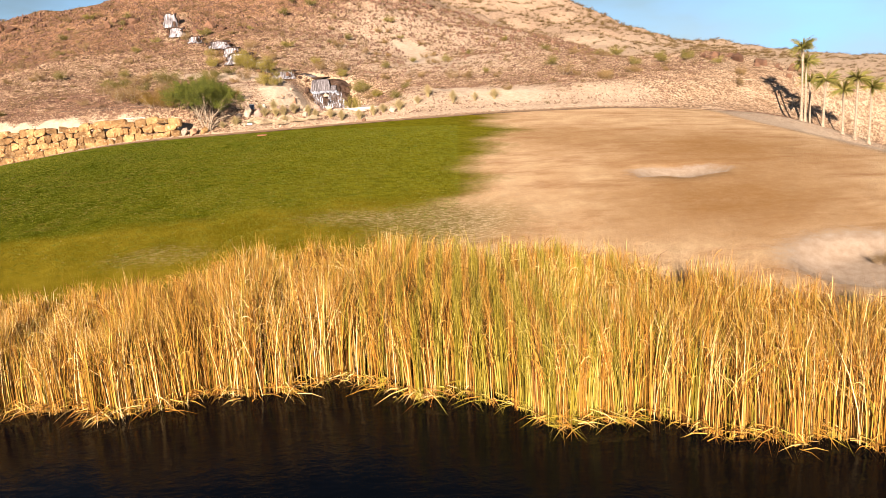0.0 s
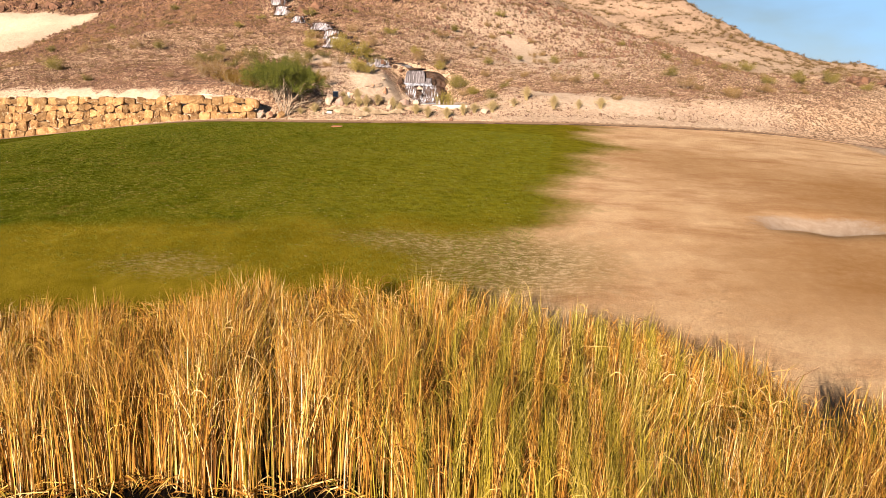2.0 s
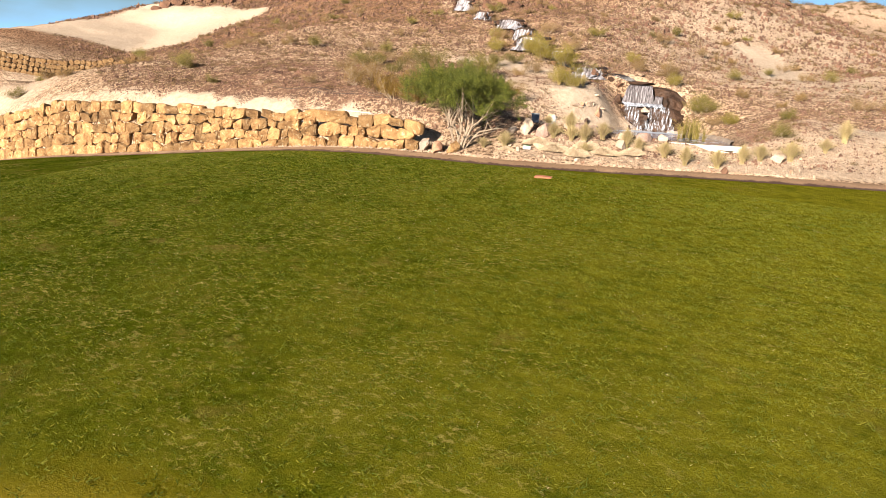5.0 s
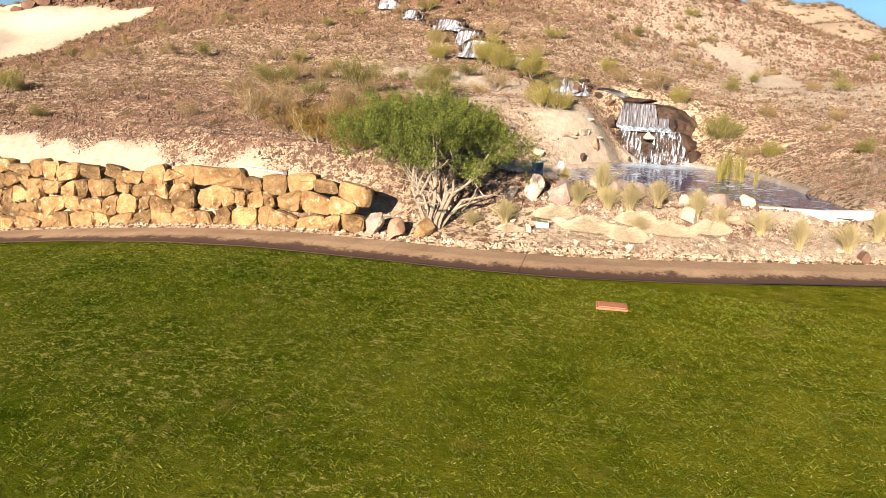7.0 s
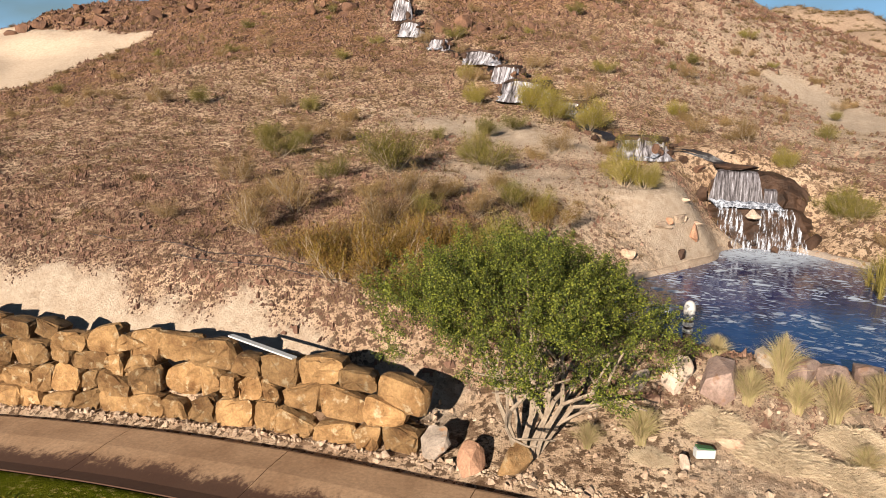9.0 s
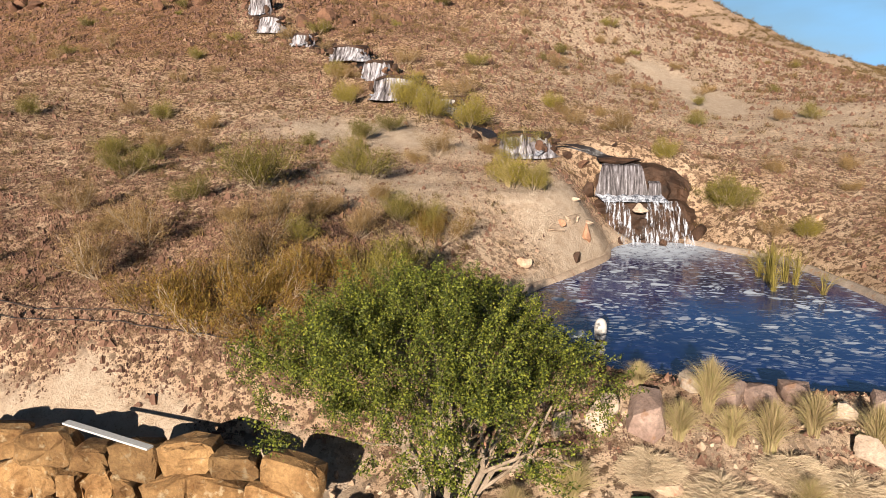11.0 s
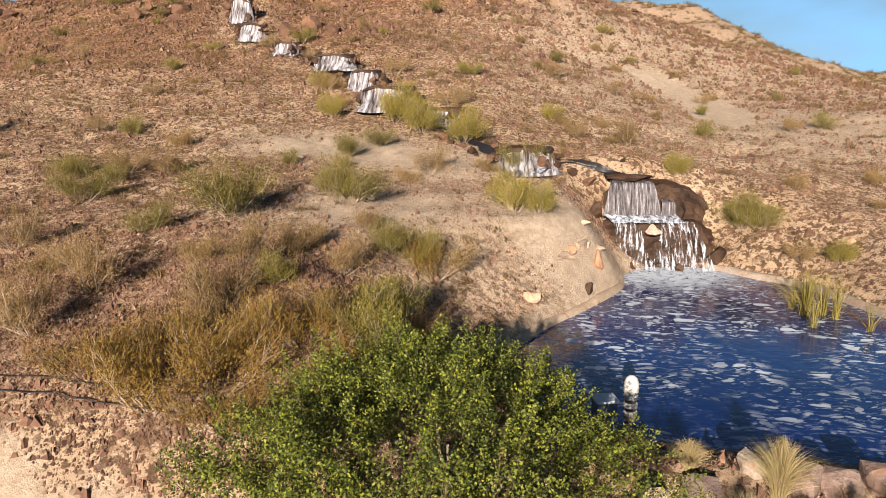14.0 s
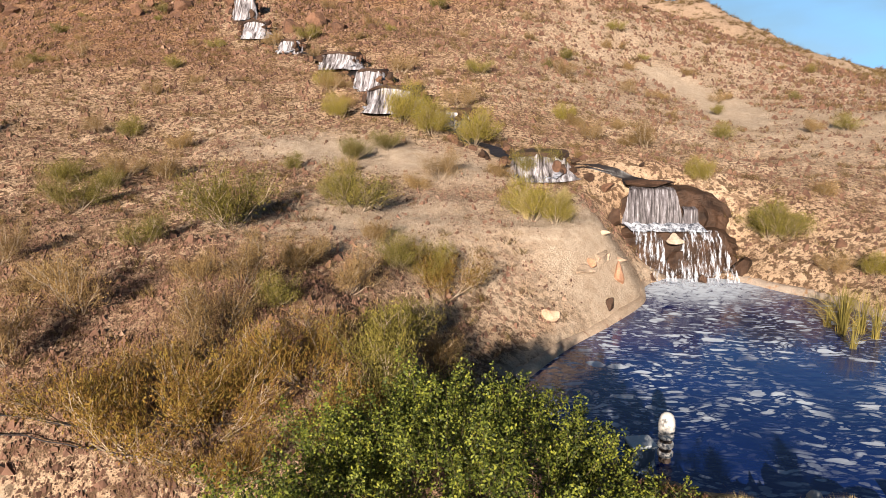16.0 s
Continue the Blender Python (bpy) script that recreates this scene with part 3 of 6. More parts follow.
def make_ground():
    gx = axis([(-2600, -600, 400), (-600, -200, 50), (-200, -110, 6), (-110, -56, 1.2), (-56, -36, 0.5), (-36, 6, 0.28), (6, 26, 0.45), (26, 130, 2.2), (130, 200, 7), (200, 600, 50), (600, 2601, 400)])
    gv = axis([(-1500, -200, 300), (-200, -20, 20), (-20, 8, 2), (8, 26, 0.4), (26, 48, 0.6), (48, 50, 0.3), (50, 55, 0.13), (55, 75, 0.28), (75, 92, 0.4), (92, 130, 1.0), (130, 200, 2.5), (200, 310, 3.2), (310, 700, 40), (700, 3001, 400)])
    X, V = np.meshgrid(gx, gv)
    Y = V + (path_y(X) - 51.5) * np.clip(1 - np.abs(V - 51.5) / 22, 0, 1)
    Z = surface(X, Y)
    e, yp, ys = pond_edge(X, Y), path_y(X), shore_y(X)
    wild, crags = wildness(X, Y), np.clip((height(X, Y) - 11) / 6, 0, 1)
    rows, cols = X.shape
    idx = np.arange(rows * cols).reshape(rows, cols)
    faces = np.stack([idx[:-1, :-1], idx[:-1, 1:], idx[1:, 1:], idx[1:, :-1]], -1).reshape(-1, 4)
    me = mesh_of("ground", np.stack([X, Y, Z], -1).reshape(-1, 3), faces, GROUND, True)
    # what grows or lies where
    lawn = ease(0.2, -0.1, Y - (yp - 0.85)) * ease(1.5, 4.5, Y - ys)
    green_low = np.interp(X, [-60, -21, -15.7, -12, -7.7, -4.8, -2, 0.5], [25.5, 28.0, 29.1, 29.6, 30.9, 31.4, 31.6, 31.3])
    green_right = np.interp(Y, [29, 33, 39, 46, 52, 58], [0.6, 0.9, 1.6, 3.8, 1.6, -1])
    wander = 0.9 * np.sin(0.9 * Y) + 0.6 * np.sin(2.3 * Y + X) + 0.5 * np.sin(0.6 * X)
    green = lawn * ease(-1.2, 1.2, Y - green_low + 0.5 * wander) * ease(3.2, -3.2, X - green_right + 0.7 * wander)
    rough_grass = lawn * ease(2.6, -2.6, X + 0.7 * wander - np.interp(Y, [20, 27, 32, 40, 46], [-0.8, -0.6, 1.0, 1.6, 3.2]))
    dry = lawn * ease(23, 19, X)
    deep = 0.75 * lawn * np.clip(bell(X, Y, 10.5, 27.5, 5.2, 4.5) + bell(X, Y, 14, 38, 6, 7) + 0.7 * bell(X, Y, 6, 44, 4, 5), 0, 1)
    worn = lawn * np.clip(0.72 * bell(X, Y, 0.2, 27.6, 3.4, 3.2) + 0.45 * bell(X, Y, -4, 29.3, 3, 1.0) + 0.40 * bell(X, Y, -10.5, 25.8, 3, 1.4), 0, 1)
    sand = np.clip(1.3 * bell(X, Y, 10.4, 33.1, 2.4, 1.0) + 1.4 * bell(X, Y, 12.6, 21.2, 2.7, 2.3), 0, 1) * lawn
    white = pale_rock(X, Y)
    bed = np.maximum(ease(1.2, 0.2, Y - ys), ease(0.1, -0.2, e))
    one = np.ones(X.shape)
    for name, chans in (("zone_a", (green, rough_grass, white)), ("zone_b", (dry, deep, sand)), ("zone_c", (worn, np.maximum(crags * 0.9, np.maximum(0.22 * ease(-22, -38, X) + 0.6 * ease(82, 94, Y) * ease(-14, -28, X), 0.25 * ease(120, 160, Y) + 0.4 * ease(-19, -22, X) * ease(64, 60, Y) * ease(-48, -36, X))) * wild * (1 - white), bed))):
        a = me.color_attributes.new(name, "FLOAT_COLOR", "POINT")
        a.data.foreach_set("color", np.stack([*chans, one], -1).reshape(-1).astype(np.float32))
    return tagged(new("ground", me), "golf lawn and stony desert hillside", "ground", kind="structure")


make_ground()


# ---- water ----
def water_material(name, colour, rough, wave, scale, foam=False, gloss=0.5):
    m, n, l, b = shader(name, rough, gloss)
    pos = n.new("ShaderNodeNewGeometry").outputs["Position"]
    c = ramp(n, l, tex_noise(n, l, 0.35, 3, 0.5, pos), [(0.3, colour), (0.7, tuple(v * 1.8 for v in colour))])
    if foam:
        warp = n.new("ShaderNodeTexNoise")
        warp.inputs["Scale"].default_value = 0.9
        l.new(pos, warp.inputs["Vector"])
        bent = mixc(n, l, 0.45, pos, warp.outputs["Color"], "LINEAR_LIGHT")
        def pads(scale, least, size):
            """Floating patches: some cells hold one, each of its own size."""
            v = n.new("ShaderNodeTexVoronoi")
            v.inputs["Scale"].default_value = scale
            mp = n.new("ShaderNodeMapping")
            mp.inputs["Scale"].default_value = (0.62, 1.3, 1)
            l.new(bent, mp.inputs["Vector"])
            l.new(mp.outputs["Vector"], v.inputs["Vector"])
            pick = n.new("ShaderNodeSeparateColor")
            l.new(v.outputs["Color"], pick.inputs["Color"])
            grow = calc(n, l, "MULTIPLY", ramp(n, l, pick.outputs["Red"], [(least, 0.0), (1.0, 1.0)]), size)
            rag = calc(n, l, "MULTIPLY", tex_noise(n, l, 9, 4, 0.7, pos), 0.30)
            return ramp(n, l, calc(n, l, "SUBTRACT", grow, calc(n, l, "ADD", v.outputs["Distance"], calc(n, l, "SUBTRACT", rag, 0.15))), [(0.0, 0.0), (0.10, 1.0)])
        pads_all = calc(n, l, "ADD", pads(3.1, 0.50, 0.58), calc(n, l, "MULTIPLY", pads(7.0, 0.35, 0.66), 0.7))
        some = ramp(n, l, tex_noise(n, l, 0.5, 3, 0.6, pos), [(0.38, 0.04), (0.56, 1.0)])
        fine = ramp(n, l, tex_noise(n, l, 3.4, 5, 0.7, bent, (0.8, 2.4, 1)), [(0.53, 0.0), (0.63, 1.0)])
        fall = n.new("ShaderNodeVectorMath")
        fall.operation = "DISTANCE"
        fall.inputs[1].default_value = (-11.8, 70.6, WATER_HIGH)
        l.new(pos, fall.inputs[0])
        churn = ramp(n, l, calc(n, l, "DIVIDE", fall.outputs["Value"], 4.0), [(0.25, 1.0), (0.75, 0.0)])
        churn = calc(n, l, "MULTIPLY", churn, ramp(n, l, tex_noise(n, l, 5, 5, 0.7, bent), [(0.34, 0.0), (0.50, 1.0)]))
        mask = calc(n, l, "ADD", calc(n, l, "MULTIPLY", pads_all, some), calc(n, l, "MULTIPLY", fine, calc(n, l, "MULTIPLY", some, 0.5)))
        # the foam thins out towards the near shore
        py = n.new("ShaderNodeSeparateXYZ")
        l.new(pos, py.inputs["Vector"])
        drift = n.new("ShaderNodeMapRange")
        for key, v in (("From Min", 57.0), ("From Max", 61.5), ("To Min", 0.35), ("To Max", 1.0)):
            drift.inputs[key].default_value = v
        l.new(py.outputs["Y"], drift.inputs["Value"])
        mask = calc(n, l, "ADD", calc(n, l, "MULTIPLY", mask, drift.outputs["Result"]), churn)
        c = mixc(n, l, calc(n, l, "MULTIPLY", mask, 0.8), c, (0.66, 0.72, 0.78))
        l.new(mixc(n, l, mask, rough, 0.7), b.inputs["Roughness"])
    l.new(c, b.inputs["Base Color"])
    relief(n, l, b, tex_noise(n, l, scale, 4, 0.6, pos, (1, 1.6, 1)), wave, 0.05)
    return m


LOW_WATER = water_material("dark_water", (0.001, 0.0013, 0.002), 0.05, 0.25, 2.5, False, 0.04)
POND_WATER = water_material("pond_water", (0.002, 0.010, 0.062), 0.05, 0.14, 2.6, True, 0.36)


def falling_water():
    """Thin sheet of water: bright strands, clear between."""
    m, n, l, b = shader("falling_water", 0.25, 0.5)
    pos = n.new("ShaderNodeNewGeometry").outputs["Position"]
    strands = tex_noise(n, l, 11.0, 6, 0.75, pos, (1.0, 0.25, 0.12))
    b.inputs["Base Color"].default_value = (0.58, 0.60, 0.66, 1)
    clear = n.new("ShaderNodeBsdfTransparent")
    ms = n.new("ShaderNodeMixShader")
    l.new(ramp(n, l, strands, [(0.50, 0.0), (0.66, 0.9)]), ms.inputs["Fac"])
    l.new(clear.outputs["BSDF"], ms.inputs[1])
    l.new(b.outputs["BSDF"], ms.inputs[2])
    l.new(ms.outputs["Shader"], n["Material Output"].inputs["Surface"])
    return m


FALL_WATER = falling_water()
me = mesh_of("lower_water", [(-75, -58, WATER_LOW), (75, -58, WATER_LOW), (75, 30, WATER_LOW), (-75, 30, WATER_LOW)], [(0, 1, 2, 3)], LOW_WATER)
tagged(new("water", me), "dark still water of a reed-edged pond", "water", kind="structure")
bm = bmesh.new()
grown = [Vector((x, y, WATER_HIGH)) + (Vector((x, y, WATER_HIGH)) - Vector((-11.3, 63.5, WATER_HIGH))).normalized() * 0.6 for x, y in POND]
bm.faces.new([bm.verts.new(p) for p in grown])
bmesh.ops.recalc_face_normals(bm, faces=bm.faces)
me = bpy.data.meshes.new("pond_water")
bm.to_mesh(me)
bm.free()
me.materials.append(POND_WATER)
tagged(new("water", me), "blue pond water with drifting patches of white foam", "water", kind="structure")


# ---- cart path ----
def path_material():
    m, n, l, b = shader("path_concrete", 0.85, 0.25)
    uv = n.new("ShaderNodeUVMap")
    sep = n.new("ShaderNodeSeparateXYZ")
    l.new(uv.outputs["UV"], sep.inputs["Vector"])
    big, fine = tex_noise(n, l, 0.7, 5), tex_noise(n, l, 14, 5, 0.7)
    c = ramp(n, l, big, [(0.3, (0.215, 0.125, 0.068)), (0.7, (0.33, 0.21, 0.122))])
    c = mixc(n, l, 0.5, c, ramp(n, l, fine, [(0.3, 0.3), (0.7, 0.75)]), "OVERLAY")
    # dark damp stains that creep in from the lawn's edge
    streak = tex_noise(n, l, 1.5, 8, 0.85, None, (1.4, 0.9, 1))
    reach = calc(n, l, "SUBTRACT", streak, calc(n, l, "MULTIPLY", sep.outputs["Y"], 0.95))
    c = mixc(n, l, ramp(n, l, reach, [(0.07, 0.0), (0.18, 0.92)]), c, (0.05, 0.022, 0.014))
    l.new(c, b.inputs["Base Color"])
    relief(n, l, b, fine, 0.35, 0.01)
    return m


PATH_MAT = path_material()


def make_path():
    """Concrete cart path, slab after slab, with a shallow gutter on its lawn side."""
    whole = thing("cart_path", Matrix(), "tan concrete cart path with dark damp stains along the lawn", "path", kind="structure")
    section = [(-1.06, -0.25), (-1.06, 0.005), (-0.98, -0.005), (-0.75, -0.03), (-0.45, -0.01), (0.1, 0.06), (0.78, 0.08), (0.84, 0.07), (0.84, -0.25)]
    x, k = -58.0, 0
    while x < 34:
        step = 3.6 if x < 4 else 6.0
        xs = np.linspace(x, x + step - 0.012, 8)
        verts, uvs = [], []
        for q in xs:
            d = (path_y(q + 0.05) - path_y(q - 0.05)) / 0.1
            nrm = Vector((-d, 1, 0)).normalized()
            for o, dz in section:
                verts.append((q + nrm.x * o, float(path_y(q)) + nrm.y * o, float(path_z(q)) - 3.0 * float(ease(24, 45, q)) + dz))
                uvs.append((q, (o + 1.06) / 1.9))
        w = len(section)
        faces = [(i * w + j, (i + 1) * w + j, (i + 1) * w + j + 1, i * w + j + 1) for i in range(7) for j in range(w - 1)]
        faces += [tuple(range(w)), tuple(7 * w + j for j in reversed(range(w)))]
        me = mesh_of("slab", verts, faces, PATH_MAT)
        layer = me.uv_layers.new(name="UVMap")
        for loop in me.loops:
            layer.data[loop.index].uv = uvs[loop.vertex_index]
        part_of("slab", me, whole)
        x, k = x + step, k + 1


make_path()


# ---- reeds along the lower water ----
BACK_X = [-34, -14, -11, -9.5, -7.4, -5.7, -3, -1, 2, 4.5, 6.4, 7.4, 9.5, 15, 30]
BACK_Y = [25, 21.0, 20.2, 20.6, 21.1, 22.0, 22.6, 22.6, 21.9, 20.5, 18.7, 17.2, 15.8, 14.0, 8.5]


def make_reeds():
    rng = np.random.default_rng(5)
    xs = np.concatenate([rng.uniform(a, b, k) for a, b, k in ((-34, -14, 9000), (-14, 13, 112000), (13, 30, 8000))])
    shore = shore_y(xs)
    deep = np.interp(xs, BACK_X, BACK_Y) - shore + 0.3 * np.sin(3.3 * xs)
    u = rng.uniform(0, 1, len(xs)) ** 0.85 * deep
    tuft = np.array([noise.noise(Vector((x * 1.1, q * 0.7, 3.0))) for x, q in zip(xs, u)])
    mop = np.array([noise.noise(Vector((x * 0.5, q * 0.6, 9.0))) for x, q in zip(xs, u)])
    gap = np.array([noise.noise(Vector((x * 0.42, q * 0.9, 21.0))) for x, q in zip(xs, u)])
    keep = ((tuft > -0.10) | (rng.random(len(xs)) < 0.13)) & ((gap > -0.1) | (u < deep * 0.3) | (u > deep * 0.88) | (rng.random(len(xs)) < 0.2))
    xs, shore, deep, u, tuft, mop = (a[keep] for a in (xs, shore, deep, u, tuft, mop))
    n = len(xs)
    ys = shore + u + 0.35 * tuft
    low = np.where(u < 2, WATER_LOW - 0.05, np.maximum(np.interp(u, [0, 2, 5], [-4.25, -3.9, -3.2]), WATER_LOW))
    h = np.interp(xs, [-12, -9, -5.3, -1, 3, 6.4, 11], [1.8, 2.0, 2.5, 2.45, 2.3, 2.1, 2.0]) + 0.35 * tuft + rng.normal(0, 0.2, n) - 0.03 * np.maximum(u - 4, 0)
    h = np.maximum(0.8, h - np.maximum(0, low - WATER_LOW) * 0.85)
    a = rng.normal(1.1, 1.1, n) + 5.0 * mop
    fallen = rng.random(n) < 0.03 + 0.8 * ((mop > 0.05) & (u > deep * 0.4))
    reach = h * np.where(fallen, rng.uniform(0.35, 0.8, n) * np.where(np.sin(a) > 0, 1 - 0.6 * u / deep, 1), np.abs(rng.normal(0.11 + 0.06 * tuft, 0.13, n)))
    side = np.stack([np.cos(a), np.sin(a), 0 * a], 1)
    base = np.stack([xs, ys, low], 1)
    tip = base + side * reach[:, None]
    tip[:, 2] = low + h * np.where(fallen, rng.uniform(0.45, 0.9, n), 1)
    bow = side * (-0.22 * reach)[:, None]
    bow[:, 2] = h * np.where(fallen, 0.22, 0.02)
    v1, f1 = blades(base, tip, bow, 0.009 + 0.019 * rng.random(n) ** 2, 3, rng)
    # leaves that arch from the upper stalks and tangle
    pick = rng.random(n) < 0.34
    m = int(pick.sum())
    start = base[pick] + (tip[pick] - base[pick]) * rng.uniform(0.45, 0.85, m)[:, None]
    b2 = rng.uniform(0, 6.3, m) + 2.0 * mop[pick]
    long = rng.uniform(0.22, 0.6, m)
    out = np.stack([np.cos(b2) * long * 0.7, np.sin(b2) * long * 0.7, long * rng.uniform(-0.2, 0.55, m)], 1)
    v3, f3 = blades(start, start + out, np.stack([0 * long, 0 * long, long * 0.28], 1), rng.uniform(0.008, 0.02, m), 3, rng)
    # broken stalks splayed out over the water
    k = 1500
    x = rng.uniform(-14, 13, k)
    y = shore_y(x) + rng.normal(0.1, 0.15, k)
    a, r = rng.uniform(3.3, 6.1, k), rng.uniform(0.2, 0.75, k) * rng.uniform(0.5, 1.4, k)
    base = np.stack([x, y, WATER_LOW + rng.uniform(0.0, 0.35, k)], 1)
    tip = np.stack([x + np.cos(a) * r, y + np.sin(a) * r, WATER_LOW + rng.uniform(-0.03, 0.2, k)], 1)
    v2, f2 = blades(base, tip, np.tile([0, 0, 0.06], (k, 1)), np.full(k, 0.022), 2, rng)
    faces = f1 + [[i + len(v1) for i in f] for f in f2] + [[i + len(v1) + len(v2) for i in f] for f in f3]
    me = mesh_of("reeds", np.concatenate([v1, v2, v3]), faces, REED)
    # a younger, greener stand mixed in round one stretch of the shore
    me.materials.append(REED_GREEN)
    first = np.empty(len(me.polygons) * 3)
    me.polygons.foreach_get("center", first)
    first = first.reshape(-1, 3)
    stand = np.exp(-((first[:, 0] - 1.6) / 2.6) ** 2)
    blade = np.sin(np.floor(first[:, 0] * 40) * 12.9) * 0.5 + 0.5
    me.polygons.foreach_set("material_index", (blade < 0.6 * stand + 0.04).astype(np.int32))
    tagged(new("reeds", me), "tall dry golden reeds standing in the water's edge", "reeds", kind="stuff")


make_reeds()


# ---- stone wall ----
def wall_stone(name, material, rng, outline=None, bulge=0.16, back=0.42):
    """A rough stone in a wall: its face's outline (x, z), chipped back at the rim; unit size if none is given."""
    if outline is None:
        outline = [(0.5 * math.cos(a) * rng.uniform(0.85, 1.1), 0.5 * math.sin(a) * rng.uniform(0.85, 1.1)) for a in (0.3, 1.2, 2.0, 2.9, 3.8, 4.6, 5.5)]
    cx, cz = sum(p[0] for p in outline) / len(outline), sum(p[1] for p in outline) / len(outline)
    bm = bmesh.new()
    rings = []
    tip = (cx + rng.uniform(-0.12, 0.12), -bulge * rng.uniform(0.85, 1.25), cz + rng.uniform(-0.08, 0.1))
    for k, y in ((0.8, back), (1.0, 0.14), (0.98, -bulge * 0.3), (0.90, -bulge * 0.8), (0.58, -bulge)):
        ring = []
        for x, z in outline:
            j = rng.uniform(0.93, 1.03) if k > 0.9 else rng.uniform(0.82, 1.1)
            ox, oz = (tip[0], tip[2]) if k < 0.6 else (cx, cz)
            ring.append(bm.verts.new((ox + (x - cx) * k * j, y + rng.uniform(-0.07, 0.07) * (y < 0.3) * (0.5 + bulge * 3), oz + (z - cz) * k * j)))
        rings.append(ring)
    c = len(outline)
    for p, q in zip(rings, rings[1:]):
        for k in range(c):
            bm.faces.new((p[k], p[(k + 1) % c], q[(k + 1) % c], q[k]))
    last = bm.verts.new((tip[0], tip[1] + rng.uniform(-0.03, 0.05), tip[2]))
    for k in range(c):
        bm.faces.new((rings[-1][k], rings[-1][(k + 1) % c], last))
    bmesh.ops.triangulate(bm, faces=[f for f in bm.faces if len(f.verts) > 3])
    bmesh.ops.recalc_face_normals(bm, faces=bm.faces)
    me = bpy.data.meshes.new(name)
    bm.to_mesh(me)
    bm.free()
    me.materials.append(material)
    return me


def make_wall():
    rng = random.Random(3)
    wall = thing("retaining_wall", Matrix(), "dry-stacked retaining wall of ochre boulders below a pale bank", "wall", kind="structure")
    def course(x, k, rows):
        """Height of the joint below course k."""
        base, top = float(path_z(x)) + 0.0, float(np.interp(x, WALL_X, WALL_TOP)) + 0.08
        return base + (top - base) * k / rows + (0.09 * math.sin(x * 1.9 + k * 2.1) + 0.07 * math.sin(x * 4.7 + k * 1.3) if 0 < k < rows else 0)
    x0 = -19.5
    while x0 > -55:
        run = 6.0 if x0 > -40 else 5.0
        x1 = x0 - run
        tall = float(np.interp((x0 + x1) / 2, WALL_X, WALL_TOP)) - float(path_z((x0 + x1) / 2))
        rows = max(2, round(tall / (0.49 + 0.006 * max(0, -26 - x0))))
        for k in range(rows):
            x = x0 + rng.uniform(-0.25, 0.25) - (0.3 if k % 2 else 0)
            while x > x1:
                w = rng.uniform(0.40, 0.95) * (1 + 0.008 * max(0, -26 - x))
                lift = rng.uniform(-0.16, 0.20) if k == rows - 1 else 0
                corners = [(x - w, course(x - w, k, rows)), (x, course(x, k, rows)), (x, course(x, k + 1, rows) + lift), (x - w, course(x - w, k + 1, rows) + lift * rng.uniform(0.2, 1.2))]
                sx, sz = x - w / 2, sum(c[1] for c in corners) / 4
                corners = [(cx - sx + rng.uniform(-0.10, 0.10), cz - sz + rng.uniform(-0.07, 0.07)) for cx, cz in corners]
                pts = []
                for p, q in zip(corners, corners[1:] + corners[:1]):
                    for t in (0.13, 0.5, 0.87):
                        out = 1.05 if t == 0.5 else 1.0
                        pts.append(((p[0] + (q[0] - p[0]) * t) * out * rng.uniform(0.95, 1.02), (p[1] + (q[1] - p[1]) * t) * out * rng.uniform(0.94, 1.02)))
                tilt = (sz - float(path_z(sx))) * 0.16
                m = Matrix.Translation((sx, float(path_y(sx)) + 1.42 + tilt + rng.uniform(-0.07, 0.07), sz)) @ Euler((rng.uniform(-0.12, 0.06), rng.uniform(-0.12, 0.12), rng.uniform(-0.16, 0.16))).to_matrix().to_4x4()
                part_of("stone", wall_stone("stone", STONE, rng, pts, rng.uniform(0.05, 0.10)), wall, "", m)
                x -= w + rng.uniform(0.0, 0.03)
        x0 = x1


make_wall()


# ---- plants ----
def limbs(soup, tips, start, direction, length, radius, depth, rng, spread=0.55, lift=0.25, bits=3):
    """A branching stem; the ends of its twigs are added to tips."""
    p, d, pts = Vector(start), Vector(direction).normalized(), [Vector(start)]
    for _ in range(bits):
        d = (d + Vector((rng.gauss(0, 0.16), rng.gauss(0, 0.16), rng.gauss(0.03, 0.1)))).normalized()
        p = p + d * length / bits
        pts.append(p.copy())
    soup.tube(pts, [radius * (1 - 0.4 * i / bits) for i in range(bits + 1)], 5 if radius > 0.02 else 3)
    if depth == 0:
        tips += [(pts[-1], d), (pts[-2], d)]
        return
    for _ in range(rng.choice((2, 3, 3))):
        q = pts[rng.choice((-1, -1, -2))]
        nd = (d + Vector((rng.gauss(0, spread), rng.gauss(0, spread), rng.gauss(lift, spread * 0.6)))).normalized()
        limbs(soup, tips, q, nd, length * rng.uniform(0.6, 0.85), radius * 0.6, depth - 1, rng, spread, lift, bits)


